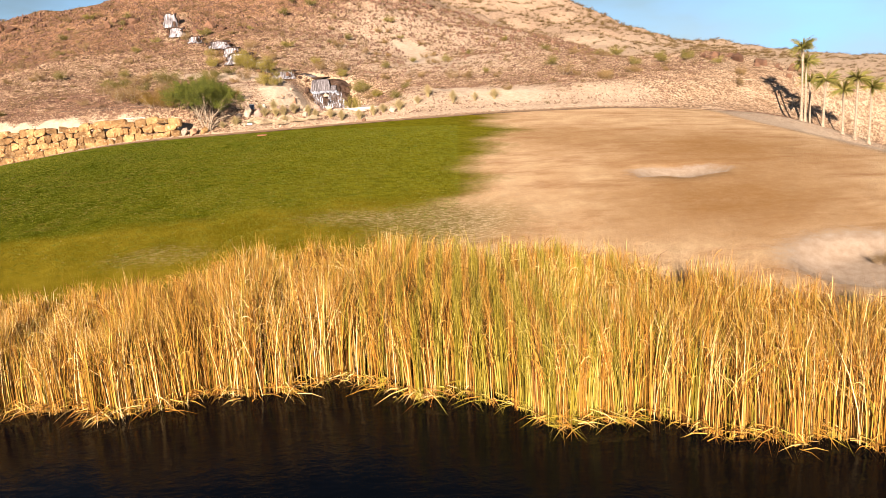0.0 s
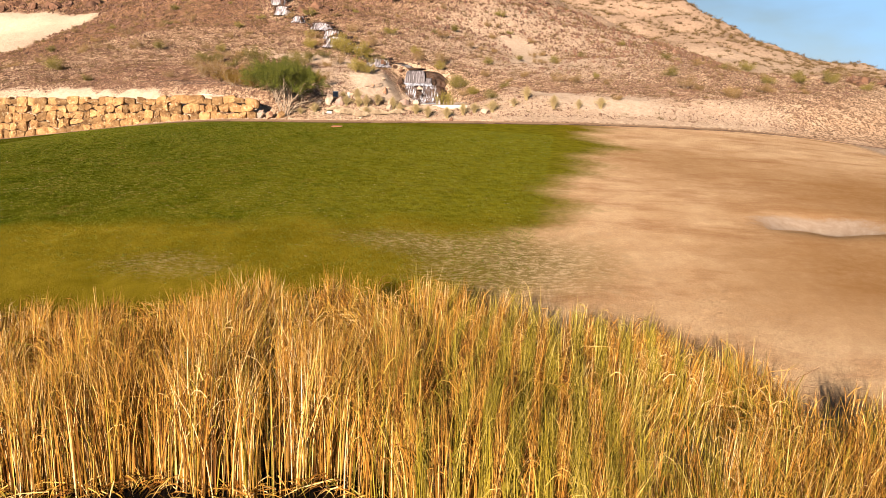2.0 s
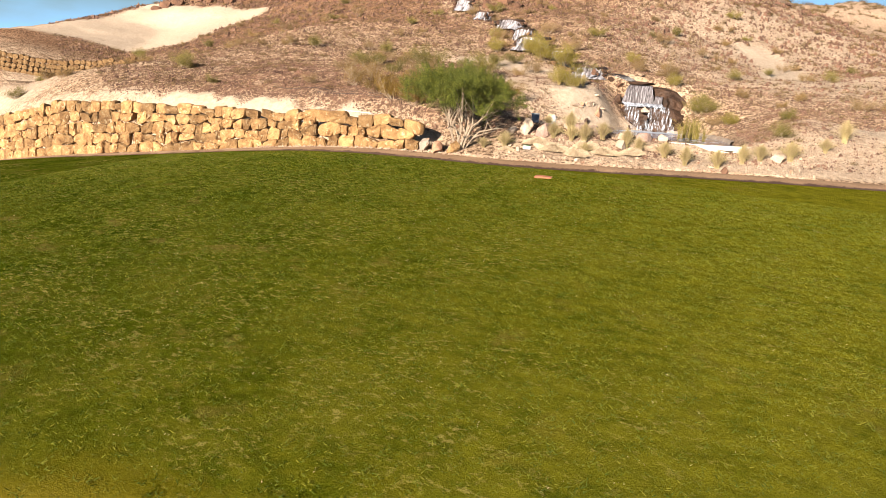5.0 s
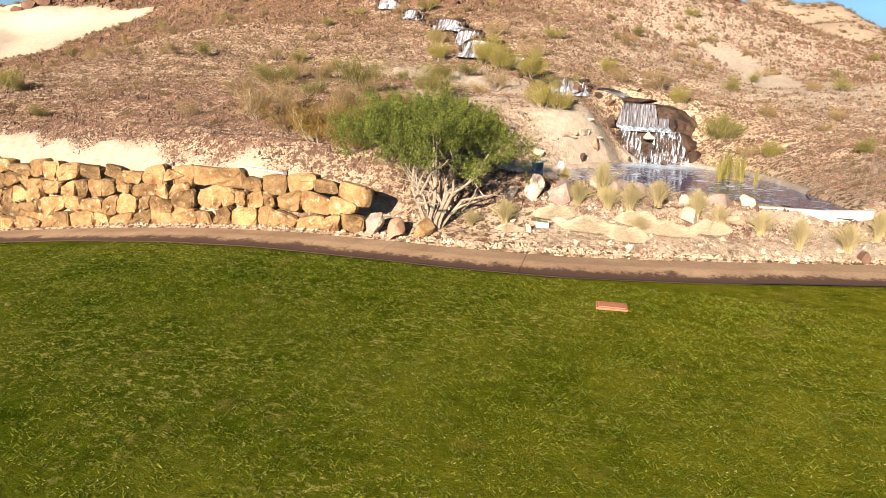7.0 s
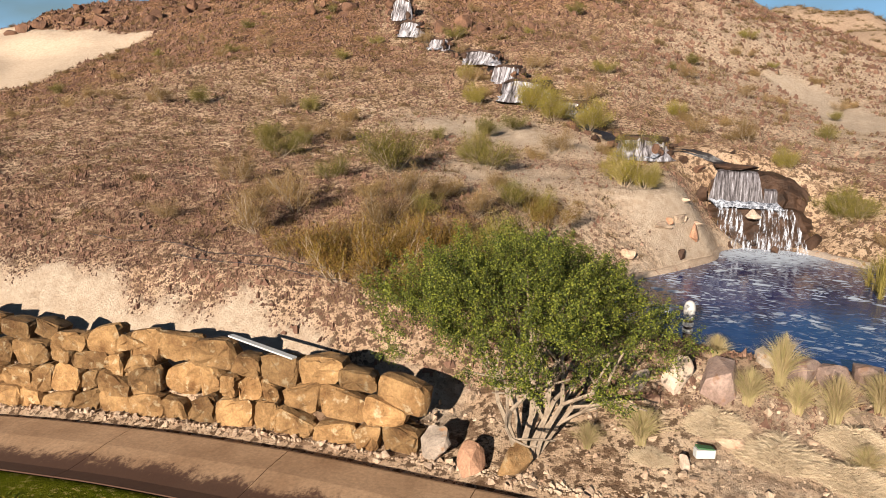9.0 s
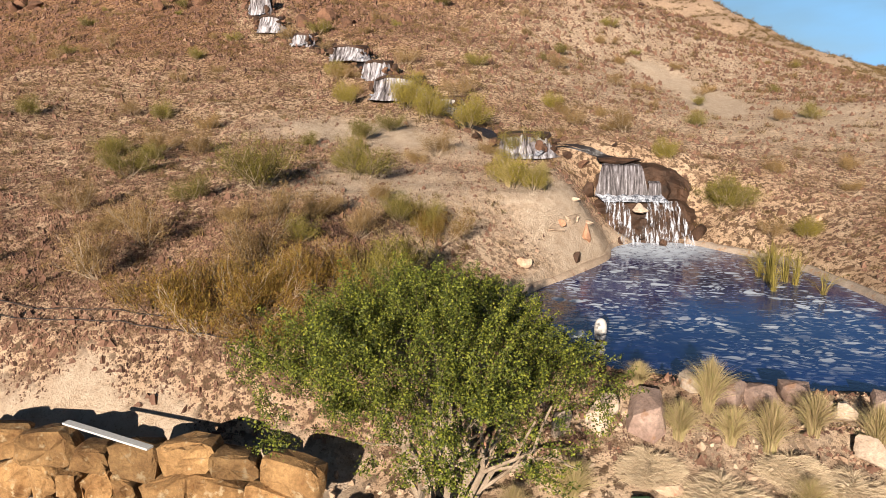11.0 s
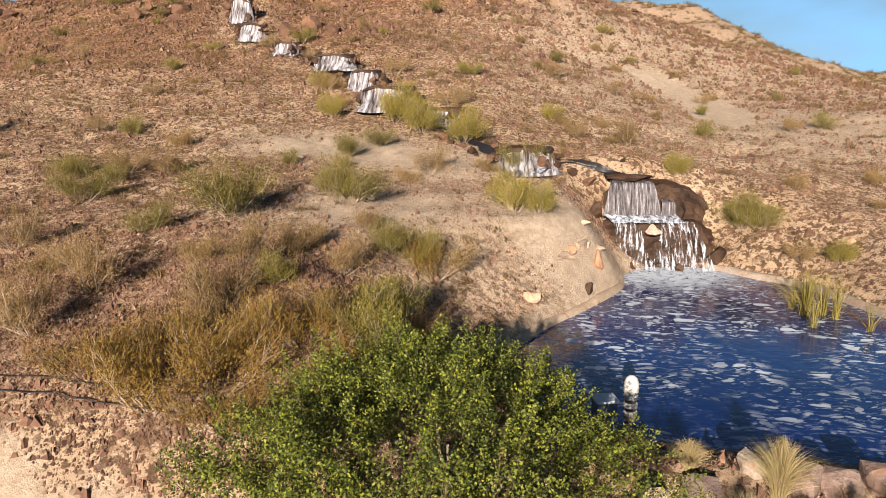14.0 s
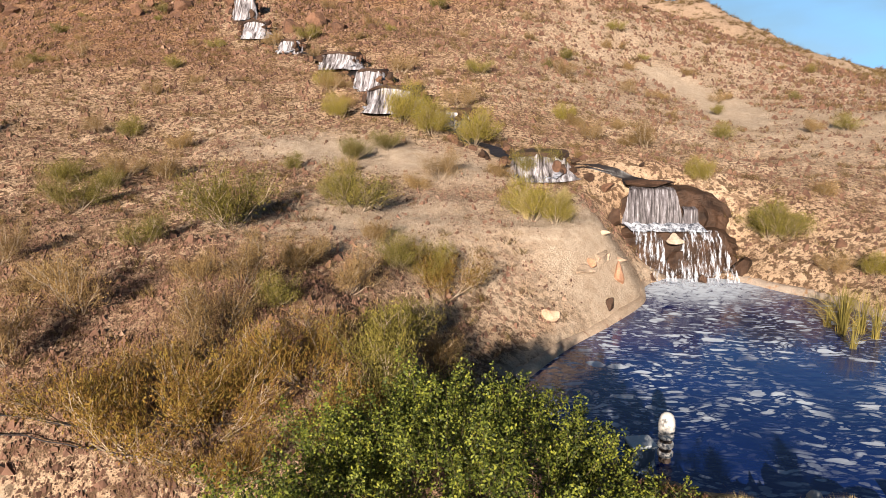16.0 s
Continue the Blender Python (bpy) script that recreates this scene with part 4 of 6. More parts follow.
def make_tree():
    rng = random.Random(11)
    random.seed(11)
    base = Vector((-17.7, 53.0, ground_z(-17.7, 53.0) - 0.1))
    tree = thing("tree", Matrix.Translation(base), "bushy green mesquite tree with several slender grey trunks", "tree")
    wood, twigs, leaves, tips = Soup(), Soup(), Soup(), []
    for k in range(8):
        a = 2 * math.pi * k / 8 + rng.uniform(-0.3, 0.3)
        d = Vector((math.cos(a) * rng.uniform(0.28, 0.6), math.sin(a) * rng.uniform(0.25, 0.5) + 0.12, 1.0))
        limbs(wood, tips, (math.cos(a) * 0.13, math.sin(a) * 0.13, 0), d, rng.uniform(1.15, 1.4), 0.065, 2, rng, 0.62, 0.10)
    centre, size = Vector((-0.15, 0.5, 2.47)), Vector((2.85, 2.6, 1.15))
    for k in range(150):
        # a bough's end: a tuft of upright shoots set with small leaflets
        d = Vector((rng.gauss(0, 1), rng.gauss(0, 1), rng.gauss(0.35, 0.85))).normalized()
        mid = centre + Vector((d.x * size.x, d.y * size.y, d.z * size.z)) * rng.uniform(0.5, 0.98)
        for _ in range(rng.randint(7, 11)):
            p = mid + Vector((rng.gauss(0, 0.17), rng.gauss(0, 0.17), rng.gauss(0, 0.14)))
            q = Vector(((p.x - centre.x) / size.x, (p.y - centre.y) / size.y, (p.z - centre.z) / size.z))
            if q.length > 1.08 or p.z > 3.52 - 0.6 * max(0, p.x - 0.3) or p.z < 1.92 - 0.4 * max(0, q.x + 0.35) or q.z < -0.6 and q.xy.length < 0.3:
                continue
            run = (q * 0.7 + Vector((rng.gauss(0, 0.35), rng.gauss(0, 0.35), 0.75 + rng.gauss(0, 0.3)))).normalized() * rng.uniform(0.32, 0.66)
            twigs.tube([p, p + run * 0.9], [0.005, 0.002], 3)
            for _ in range(105):
                t = rng.random()
                w = 0.062 * (1.2 - 0.8 * t)
                leaves.leaf(p + run * t + Vector((rng.gauss(0, w), rng.gauss(0, w), rng.gauss(0, w * 0.8))), rng.uniform(0.017, 0.029), 1.7)
    for p, _ in tips:
        if rng.random() < 0.3 and 1.5 < p.z < 3.4:
            for _ in range(30):
                leaves.leaf(p + Vector((rng.gauss(0, 0.15), rng.gauss(0, 0.15), rng.gauss(0, 0.12))), rng.uniform(0.02, 0.034), 1.9)
    part_of("trunk", wood.mesh("trunk", BARK), tree, "slender grey-brown stems")
    part_of("twig_growth", twigs.mesh("twig_growth", TWIG), tree, "thin dark shoots")
    part_of("crown", leaves.mesh("crown", LEAF), tree, "dense small green leaflets")
    return tree


make_tree()


def bush_kind(name, material, seed, stems, tall, wide, leaf, count, label):
    """Desert shrub about one metre wide, built once and then copied."""
    rng = random.Random(seed)
    random.seed(seed)
    bush = thing(name, Matrix(), label, "shrub", "shrubs on the hillside")
    wood, leaves, tips = Soup(), Soup(), []
    for k in range(stems):
        a = rng.uniform(0, 6.3)
        d = Vector((math.cos(a) * wide, math.sin(a) * wide, rng.uniform(0.6, 1.1)))
        limbs(wood, tips, (math.cos(a) * 0.04, math.sin(a) * 0.04, -0.05), d, tall * rng.uniform(0.4, 0.6), 0.012, 2, rng, 0.4, 0.3, 2)
    for p, d in [(p * k, d) for p, d in tips for k in (1.0, 0.66)]:
        for _ in range(int(count * 2.6)):
            o = p + Vector((rng.gauss(0, 0.085), rng.gauss(0, 0.085), rng.gauss(0, 0.075)))
            if rng.random() < 0.45:
                run = (d + Vector((rng.gauss(0, 0.4), rng.gauss(0, 0.4), 0.5))).normalized() * rng.uniform(2.0, 4.0) * leaf
                leaves.blade(o, o + run, (0, 0, 0), leaf * 0.22, 1)
            else:
                leaves.leaf(o, rng.uniform(0.35, 0.75) * leaf, 2.0)
    part_of("stem", wood.mesh("stem", BARK), bush)
    part_of("foliage", leaves.mesh("foliage", material), bush)
    return bush


BUSHES = [
    bush_kind("shrub", LEAF_OLIVE, 1, 9, 0.9, 0.7, 0.035, 9, "olive-green desert shrub on stony ground"),
    bush_kind("shrub", LEAF_OLIVE, 2, 8, 0.8, 0.9, 0.03, 8, "olive-green desert shrub on stony ground"),
    bush_kind("shrub", LEAF_DRY, 3, 9, 0.8, 0.9, 0.028, 8, "dry brown twiggy shrub on stony ground"),
    bush_kind("shrub", LEAF_DRY, 4, 8, 0.6, 1.1, 0.03, 7, "dry brown twiggy shrub on stony ground"),
    bush_kind("shrub", LEAF_RUST, 5, 9, 0.9, 0.8, 0.03, 9, "rust-brown shrub going dry"),
    bush_kind("shrub", LEAF_YELLOW, 6, 10, 0.8, 0.8, 0.032, 10, "yellow-green desert shrub beside the stream"),
]


def plant(kind, x, y, size, turn):
    """One more shrub of a kind; the first use places the original itself."""
    m = Matrix.Translation((x, y, ground_z(x, y) - 0.05)) @ Matrix.Rotation(turn, 4, "Z")
    ob = BUSHES[kind]
    if not ob.get("placed"):
        ob["placed"] = 1
        ob.matrix_basis = m @ Matrix.Diagonal((size, size, size, 1))
        return
    keep = ob.scale.copy()
    ob.scale = (size, size, size)
    copy_thing(ob, m)
    ob.scale = keep


# shrubs that stand out: kind, place, size
SHRUBS_LOW = [(2, 12.9, 21.7, 0.6), (0, -24.7, 64.5, 2.0), (1, -21.9, 67.0, 2.1), (5, -17.0, 68.1, 1.6), (5, -16.3, 67.9, 1.1), (4, -19.1, 63.4, 1.6), (1, -19.5, 63.9, 1.3), (2, -25.8, 59.7, 1.7), (1, -8.5, 71.6, 1.9), (0, -8.9, 71.9, 1.5),
              (5, -22.8, 79.9, 2.3), (5, -19.3, 77.1, 2.0), (5, -21.2, 78.4, 1.9), (5, -25.9, 80.9, 1.5), (2, -20.3, 83.5, 1.8), (3, -14.7, 82.8, 1.4), (2, -11.6, 80.5, 1.8), (3, -12.3, 81.0, 1.3), (5, -10.7, 74.1, 1.2), (3, -29.5, 70.6, 1.7), (2, -24.4, 90.2, 1.7)]
SHRUBS_BY_TREE = [(4, -22.6, 55.9, 1.5), (4, -23.9, 56.5, 1.3), (4, -21.8, 56.3, 1.5), (4, -22.0, 57.0, 1.3), (4, -21.3, 55.6, 1.2), (4, -20.7, 57.6, 1.3), (3, -21.5, 57.6, 1.2), (4, -20.2, 56.4, 1.2), (1, -19.4, 56.9, 1.5), (0, -19.7, 58.6, 1.3), (1, -18.6, 57.6, 1.2), (3, -23.0, 57.6, 1.3), (2, -22.4, 58.4, 1.4), (2, -25.9, 57.8, 1.4), (3, -20.6, 58.8, 1.3)]
SHRUBS_HIGH = [(2, -22.8, 60.3, 1.4), (0, -20.2, 63.5, 1.1), (1, -19.7, 60.3, 1.5), (3, -18.9, 60.6, 1.2), (0, -23.7, 74.0, 1.2), (2, -14.4, 95.2, 1.7), (5, -6.9, 68.8, 1.0), (2, -7.8, 69.5, 1.0), (3, -31.2, 75.3, 1.6), (2, -30.6, 69.8, 1.4), (3, -22.1, 62.7, 1.2), (2, -31.3, 67.4, 1.1), (3, -18.1, 72.6, 1.1), (2, -20.2, 72.0, 1.5), (3, -27.4, 60.6, 1.3), (2, -29.2, 62.0, 1.3), (3, -24.0, 60.9, 1.2), (2, -21.0, 61.6, 1.3), (5, -15.1, 83.6, 1.2), (5, -28.0, 86.0, 1.3)]
for kind, x, y, size in SHRUBS_LOW + SHRUBS_HIGH + SHRUBS_BY_TREE:
    plant(kind, x, y, size * (0.82 if y > 59 else 0.92), x * 7.0)
rng = random.Random(21)
for _ in range(210):
    x, y = rng.uniform(-75, 30), 58 + 62 * rng.random() ** 1.1
    if float(pond_edge(x, y)) > 1.5 and y > float(path_y(x)) + 5 and math.hypot(x + 12.5, y - 73) > 3.5:
        plant(rng.choice((0, 1, 2, 2, 3, 3)), x, y, rng.uniform(0.6, 1.3), rng.uniform(0, 6.3))


def make_hill_cover():
    """Loose stones, dry tufts and low scrub that litter the slope."""
    rng, nrng = random.Random(8), np.random.default_rng(8)
    # each stone is a wedge: four corners on the ground, a ridge of two on top
    wedge = np.array([(-0.5, -0.5, -0.4), (0.5, -0.5, -0.4), (0.5, 0.5, -0.4), (-0.5, 0.5, -0.4), (-0.22, -0.05, 0.5), (0.25, 0.08, 0.45)])
    sides = np.array([(0, 1, 5), (0, 5, 4), (2, 3, 4), (2, 4, 5), (1, 2, 5), (3, 0, 4)])
    shapes = [(wedge * nrng.uniform(0.6, 1.0, (6, 1)) + nrng.uniform(-0.16, 0.16, (6, 3)), sides) for _ in range(16)]

    def scatter(count, power, near=54.5, deep=85, span=None):
        y = near + deep * nrng.random(count) ** power
        x = nrng.uniform(-34 - (y - 50) * 1.35, 8 + (y - 50) * 0.75)
        if span:
            x = nrng.uniform(*span, count)
        off = y - path_y(x)
        ok = (pond_edge(x, y) > 0.5) & (off > np.where(x < -19, 2.5, 2.2)) & (pale_rock(x, y) < nrng.uniform(0.35, 0.85, count)) & (stream_gap(x, y) > 0.7)
        x, y = x[ok], y[ok]
        return x, y, surface(x, y), 1 + np.maximum(0, y - 70) / 34
    # stones
    x, y, z, far = scatter(105000, 1.1)
    r = np.minimum(0.16, 0.038 * np.exp(np.abs(nrng.normal(0, 0.66, len(x))))) * far ** 1.25
    # finer and closer together on the lower slope
    x2, y2, z2, far2 = scatter(150000, 1.05, 54.5, 22)
    x, y, z = np.concatenate([x, x2]), np.concatenate([y, y2]), np.concatenate([z, z2])
    r = np.concatenate([r, np.minimum(0.085, 0.018 * np.exp(np.abs(nrng.normal(0, 0.62, len(x2)))))])
    x3, y3, z3, far3 = scatter(42000, 1.0, 55.0, 8.5, (-36, -20))
    x, y, z = np.concatenate([x, x3]), np.concatenate([y, y3]), np.concatenate([z, z3])
    r = np.concatenate([r, np.minimum(0.06, 0.017 * np.exp(np.abs(nrng.normal(0, 0.6, len(x3)))))])
    verts, faces, at = [], [], 0
    for k, (sv, sf) in enumerate(shapes):
        pick = np.arange(len(x)) % len(shapes) == k
        m = pick.sum()
        t = nrng.uniform(0, 6.3, m)
        c, s_ = np.cos(t), np.sin(t)
        q = sv[None] * (r[pick][:, None] * nrng.uniform(0.8, 1.7, (m, 3)))[:, None, :]
        q = np.stack([q[..., 0] * c[:, None] - q[..., 1] * s_[:, None], q[..., 0] * s_[:, None] + q[..., 1] * c[:, None], q[..., 2]], -1)
        q += np.stack([x[pick], y[pick], z[pick] + r[pick] * 0.2], 1)[:, None, :]
        verts.append(q.reshape(-1, 3))
        faces += (sf[None] + (at + np.arange(m) * len(sv))[:, None, None]).reshape(-1, 3).tolist()
        at += m * len(sv)
    me = mesh_of("loose_stones", np.concatenate(verts), faces, GRAVEL)
    tagged(new("loose_stones", me), "loose brown stones littering the hillside", "stones", kind="stuff")

    def tufts(name, count, power, small, large, per, wide, material, label, category, deep=85, span=None, near=57):
        x, y, z, far = scatter(count, power, near, deep, span)
        size = nrng.uniform(small, large, len(x)) * far ** 0.7
        pick = np.repeat(np.arange(len(x)), per)
        n, s_ = len(pick), size[pick]
        a, h = nrng.uniform(0, 6.3, n), s_ * nrng.uniform(0.4, 1.1, n)
        base = np.stack([x[pick] + nrng.normal(0, 0.33, n) * s_, y[pick] + nrng.normal(0, 0.33, n) * s_, z[pick] - 0.03], 1)
        tip = base + np.stack([np.cos(a) * h * 0.65, np.sin(a) * h * 0.65, h * nrng.uniform(0.4, 1.0, n)], 1)
        v, f = blades(base, tip, np.zeros((n, 3)), wide * s_, 1, nrng)
        tagged(new(name, mesh_of(name, v, f, material)), label, category, kind="stuff")
    tufts("dry_tufts", 16000, 1.3, 0.06, 0.24, 16, 0.05, LEAF_DRY, "dry grass tufts scattered over the hillside", "grass")
    tufts("low_scrub", 8000, 0.95, 0.14, 0.40, 34, 0.06, SCRUB, "low dark scrub scattered over the hillside", "scrub")
    tufts("ridge_scrub", 5200, 0.75, 0.16, 0.40, 26, 0.08, SCRUB, "low dark scrub covering the far ridge", "scrub", 200, (-10, 125), 95)


make_hill_cover()


def make_turf():
    """Short tufts and straw flecks that roughen the mown lawn."""
    rng = np.random.default_rng(15)
    for name, material, count, small, large, label in (("turf", TURF, 46000, 0.035, 0.085, "mown green turf tufts on the lawn"), ("straw_flecks", STRAW, 1600, 0.015, 0.04, "dry straw flecks lying in the lawn")):
        y = 24.5 + 25.5 * rng.random(count) ** 0.7
        x = rng.uniform(-32, 0.5, count)
        ok = y < path_y(x) - 1.25
        x, y = x[ok], y[ok]
        z = height(x, y)
        pick = np.repeat(np.arange(len(x)), 5)
        n = len(pick)
        a, h = rng.uniform(0, 6.3, n), rng.uniform(small, large, n)
        base = np.stack([x[pick] + rng.normal(0, 0.05, n), y[pick] + rng.normal(0, 0.05, n), z[pick] - 0.01], 1)
        tip = base + np.stack([np.cos(a) * h, np.sin(a) * h, h * rng.uniform(0.4, 1.0, n)], 1)
        v, f = blades(base, tip, np.zeros((n, 3)), np.full(n, 0.018), 1, rng)
        tagged(new(name, mesh_of(name, v, f, material)), label, "grass", kind="stuff")


make_turf()


# ---- waterfalls ----
def sheet(name, parent, rows, across, material, label="", wobble=0.05, seed=1):
    """A sheet of water that runs down through rows of (left, right, y, z), a little rippled."""
    verts, faces = [], []
    fine = []
    for (l0, r0, y0, z0), (l1, r1, y1, z1) in zip(rows, rows[1:]):
        for k in range(5):
            t = k / 5
            fine.append((l0 + (l1 - l0) * t, r0 + (r1 - r0) * t, y0 + (y1 - y0) * t, z0 + (z1 - z0) * t))
    fine.append(rows[-1])
    for i, (l0, r0, y, z) in enumerate(fine):
        for j in range(across + 1):
            x = l0 + (r0 - l0) * j / across
            q = Vector((x * 3.1, z * 1.2, seed))
            verts.append((x + 0.03 * noise.noise(q * 2), y + wobble * noise.noise(q * 1.5), z + 0.02 * noise.noise(q * 3)))
    w = across + 1
    faces = [(i * w + j, i * w + j + 1, (i + 1) * w + j + 1, (i + 1) * w + j) for i in range(len(fine) - 1) for j in range(across)]
    return part_of(name, mesh_of(name, verts, faces, material, True), parent, label)


def rock_face(parent, x0, x1, profile, seed, name="rock_face"):
    """Wet rock behind the water; profile: (z, y) from the foot to the back of its top."""
    zs, verts = [], []
    for (za, ya), (zb, yb) in zip(profile, profile[1:]):
        zs += [(za + (zb - za) * k / 6, ya + (yb - ya) * k / 6) for k in range(6)]
    zs.append(profile[-1])
    cols = 30
    for z, y in zs:
        for j in range(cols + 1):
            x = x0 + (x1 - x0) * j / cols
            q = Vector((x * 1.3, y * 1.3, z * 1.3 + seed))
            side = abs(2 * j / cols - 1) ** 3
            verts.append((x + 0.12 * noise.noise(q * 2.1), y + 0.28 * noise.noise(q) + 0.14 * abs(noise.noise(q * 2.7)) + 0.5 * side, z + 0.12 * noise.noise(q * 1.7) - 0.9 * side * max(0, z - WATER_HIGH) / 2.7))
    w = cols + 1
    faces = [(i * w + j, i * w + j + 1, (i + 1) * w + j + 1, (i + 1) * w + j) for i in range(len(zs) - 1) for j in range(cols)]
    return part_of(name, mesh_of(name, verts, faces, WET_ROCK), parent, "dark wet rock")


def make_waterfall():
    fall = thing("waterfall", Matrix(), "two-tier waterfall over dark wet rock into the blue pond", "waterfall")
    rock_face(fall, -14.4, -9.8, [(1.2, 71.1), (1.75, 71.3), (2.7, 71.6), (3.15, 71.75), (3.35, 72.1), (3.4, 72.45), (4.1, 72.6), (4.5, 72.8), (4.6, 73.3), (4.65, 75.0)], 4.0)
    sheet("upper_curtain", fall, [(-13.55, -12.05, 72.8, 4.66), (-13.58, -12.02, 72.42, 4.6), (-13.66, -11.95, 72.24, 4.3), (-13.75, -11.85, 72.12, 3.9), (-13.85, -11.75, 72.02, 3.45)], 30, CURTAIN, "thin falling water", 0.04)
    sheet("side_curtain", fall, [(-11.75, -11.3, 72.6, 4.0), (-11.75, -11.28, 72.2, 3.95), (-11.78, -11.25, 72.08, 3.45)], 10, CURTAIN, "thin falling water", 0.05, 3)
    sheet("ledge_pool", fall, [(-13.8, -11.3, 72.2, 3.56), (-13.75, -11.2, 71.95, 3.46), (-13.55, -11.0, 71.66, 3.28)], 22, FOAM, "white churning water", 0.26, 5)
    sheet("left_stream", fall, [(-13.55, -12.75, 71.6, 3.38), (-13.5, -12.6, 71.32, 3.1), (-13.45, -12.4, 71.05, 2.4), (-13.5, -12.1, 70.7, 1.77)], 16, FALL_WATER, "white falling water", 0.12, 7)
    sheet("right_stream", fall, [(-11.85, -10.75, 71.6, 3.34), (-11.95, -10.6, 71.3, 3.0), (-12.1, -10.35, 71.0, 2.4), (-12.3, -10.1, 70.65, 1.77)], 20, FALL_WATER, "white falling water", 0.12, 9)
    sheet("splash", fall, [(-13.3, -10.3, 70.95, 1.82), (-13.2, -10.2, 70.55, 1.785), (-13.0, -10.4, 70.1, 1.77)], 20, FALL_WATER, "foam at the foot of the falls", 0.03, 11)
    # the flat dark stone that the water leaves
    rng = random.Random(2)
    part_of("lip", boulder_mesh("lip", WET_ROCK, rng, 10, 0.2), fall, "dark overhanging lip", Matrix.Translation((-12.85, 72.85, 4.74)) @ Matrix.Diagonal((2.3, 1.15, 0.34, 1)))
    for x, y, z, sx, sz, mat_, lab in ((-12.25, 71.3, 3.05, 0.8, 0.5, WHITE_ROCK, "pale boulder parting the water"), (-12.2, 71.15, 2.4, 0.9, 1.0, WET_ROCK, ""), (-13.0, 70.75, 1.85, 0.5, 0.5, WET_ROCK, ""),
                                       (-11.3, 70.75, 1.85, 0.4, 0.4, WET_ROCK, ""), (-10.0, 71.25, 2.0, 0.9, 1.2, WET_ROCK, ""), (-10.6, 71.9, 2.8, 1.2, 1.4, WET_ROCK, ""), (-11.1, 72.6, 3.7, 1.0, 1.0, WET_ROCK, ""), (-14.1, 72.1, 3.6, 0.8, 1.0, WET_ROCK, ""), (-14.0, 71.3, 2.6, 0.7, 1.2, WET_ROCK, "")):
        part_of("boulder", boulder_mesh("boulder", mat_, rng, 16, 0.22), fall, lab, Matrix.Translation((x, y, z)) @ Matrix.Rotation(rng.uniform(0, 6), 4, "Z") @ Matrix.Diagonal((sx, sx * 0.9, sz, 1)))
    # the shallow channel that feeds it
    sheet("channel", fall, [(-16.6, -16.3, 73.4, ground_z(-16.4, 73.4) + 0.10), (-15.2, -14.9, 73.6, ground_z(-15.0, 73.6) + 0.08), (-13.7, -12.9, 73.5, 4.85), (-13.7, -11.95, 73.0, 4.75)], 8, CHANNEL, "shallow dark water")


def curtain_material(name, stops, strand=15.0):
    """Falling water close to: white strands over dark wet stone."""
    m, n, l, b = shader(name, 0.6, 0.2)
    pos = n.new("ShaderNodeNewGeometry").outputs["Position"]
    c = ramp(n, l, tex_noise(n, l, strand, 6, 0.75, pos, (1.0, 0.12, 0.07)), stops)
    l.new(c, b.inputs["Base Color"])
    return m


def foam_material():
    m, n, l, b = shader("white_water", 0.5, 0.4)
    l.new(ramp(n, l, tex_noise(n, l, 7, 5, 0.7, None, (1, 1, 0.15)), [(0.42, (0.05, 0.055, 0.07)), (0.66, (0.56, 0.58, 0.64))]), b.inputs["Base Color"])
    return m


FOAM = foam_material()
CURTAIN = curtain_material("water_curtain", [(0.40, (0.020, 0.016, 0.016)), (0.54, (0.12, 0.105, 0.11)), (0.78, (0.52, 0.52, 0.57))])
THIN_WATER = curtain_material("thin_water", [(0.40, (0.022, 0.017, 0.016)), (0.50, (0.19, 0.17, 0.175)), (0.68, (0.66, 0.65, 0.68))], 6.5)
CHANNEL = water_material("channel_water", (0.012, 0.010, 0.010), 0.3, 0.6, 5.0, False, 0.2)
make_waterfall()


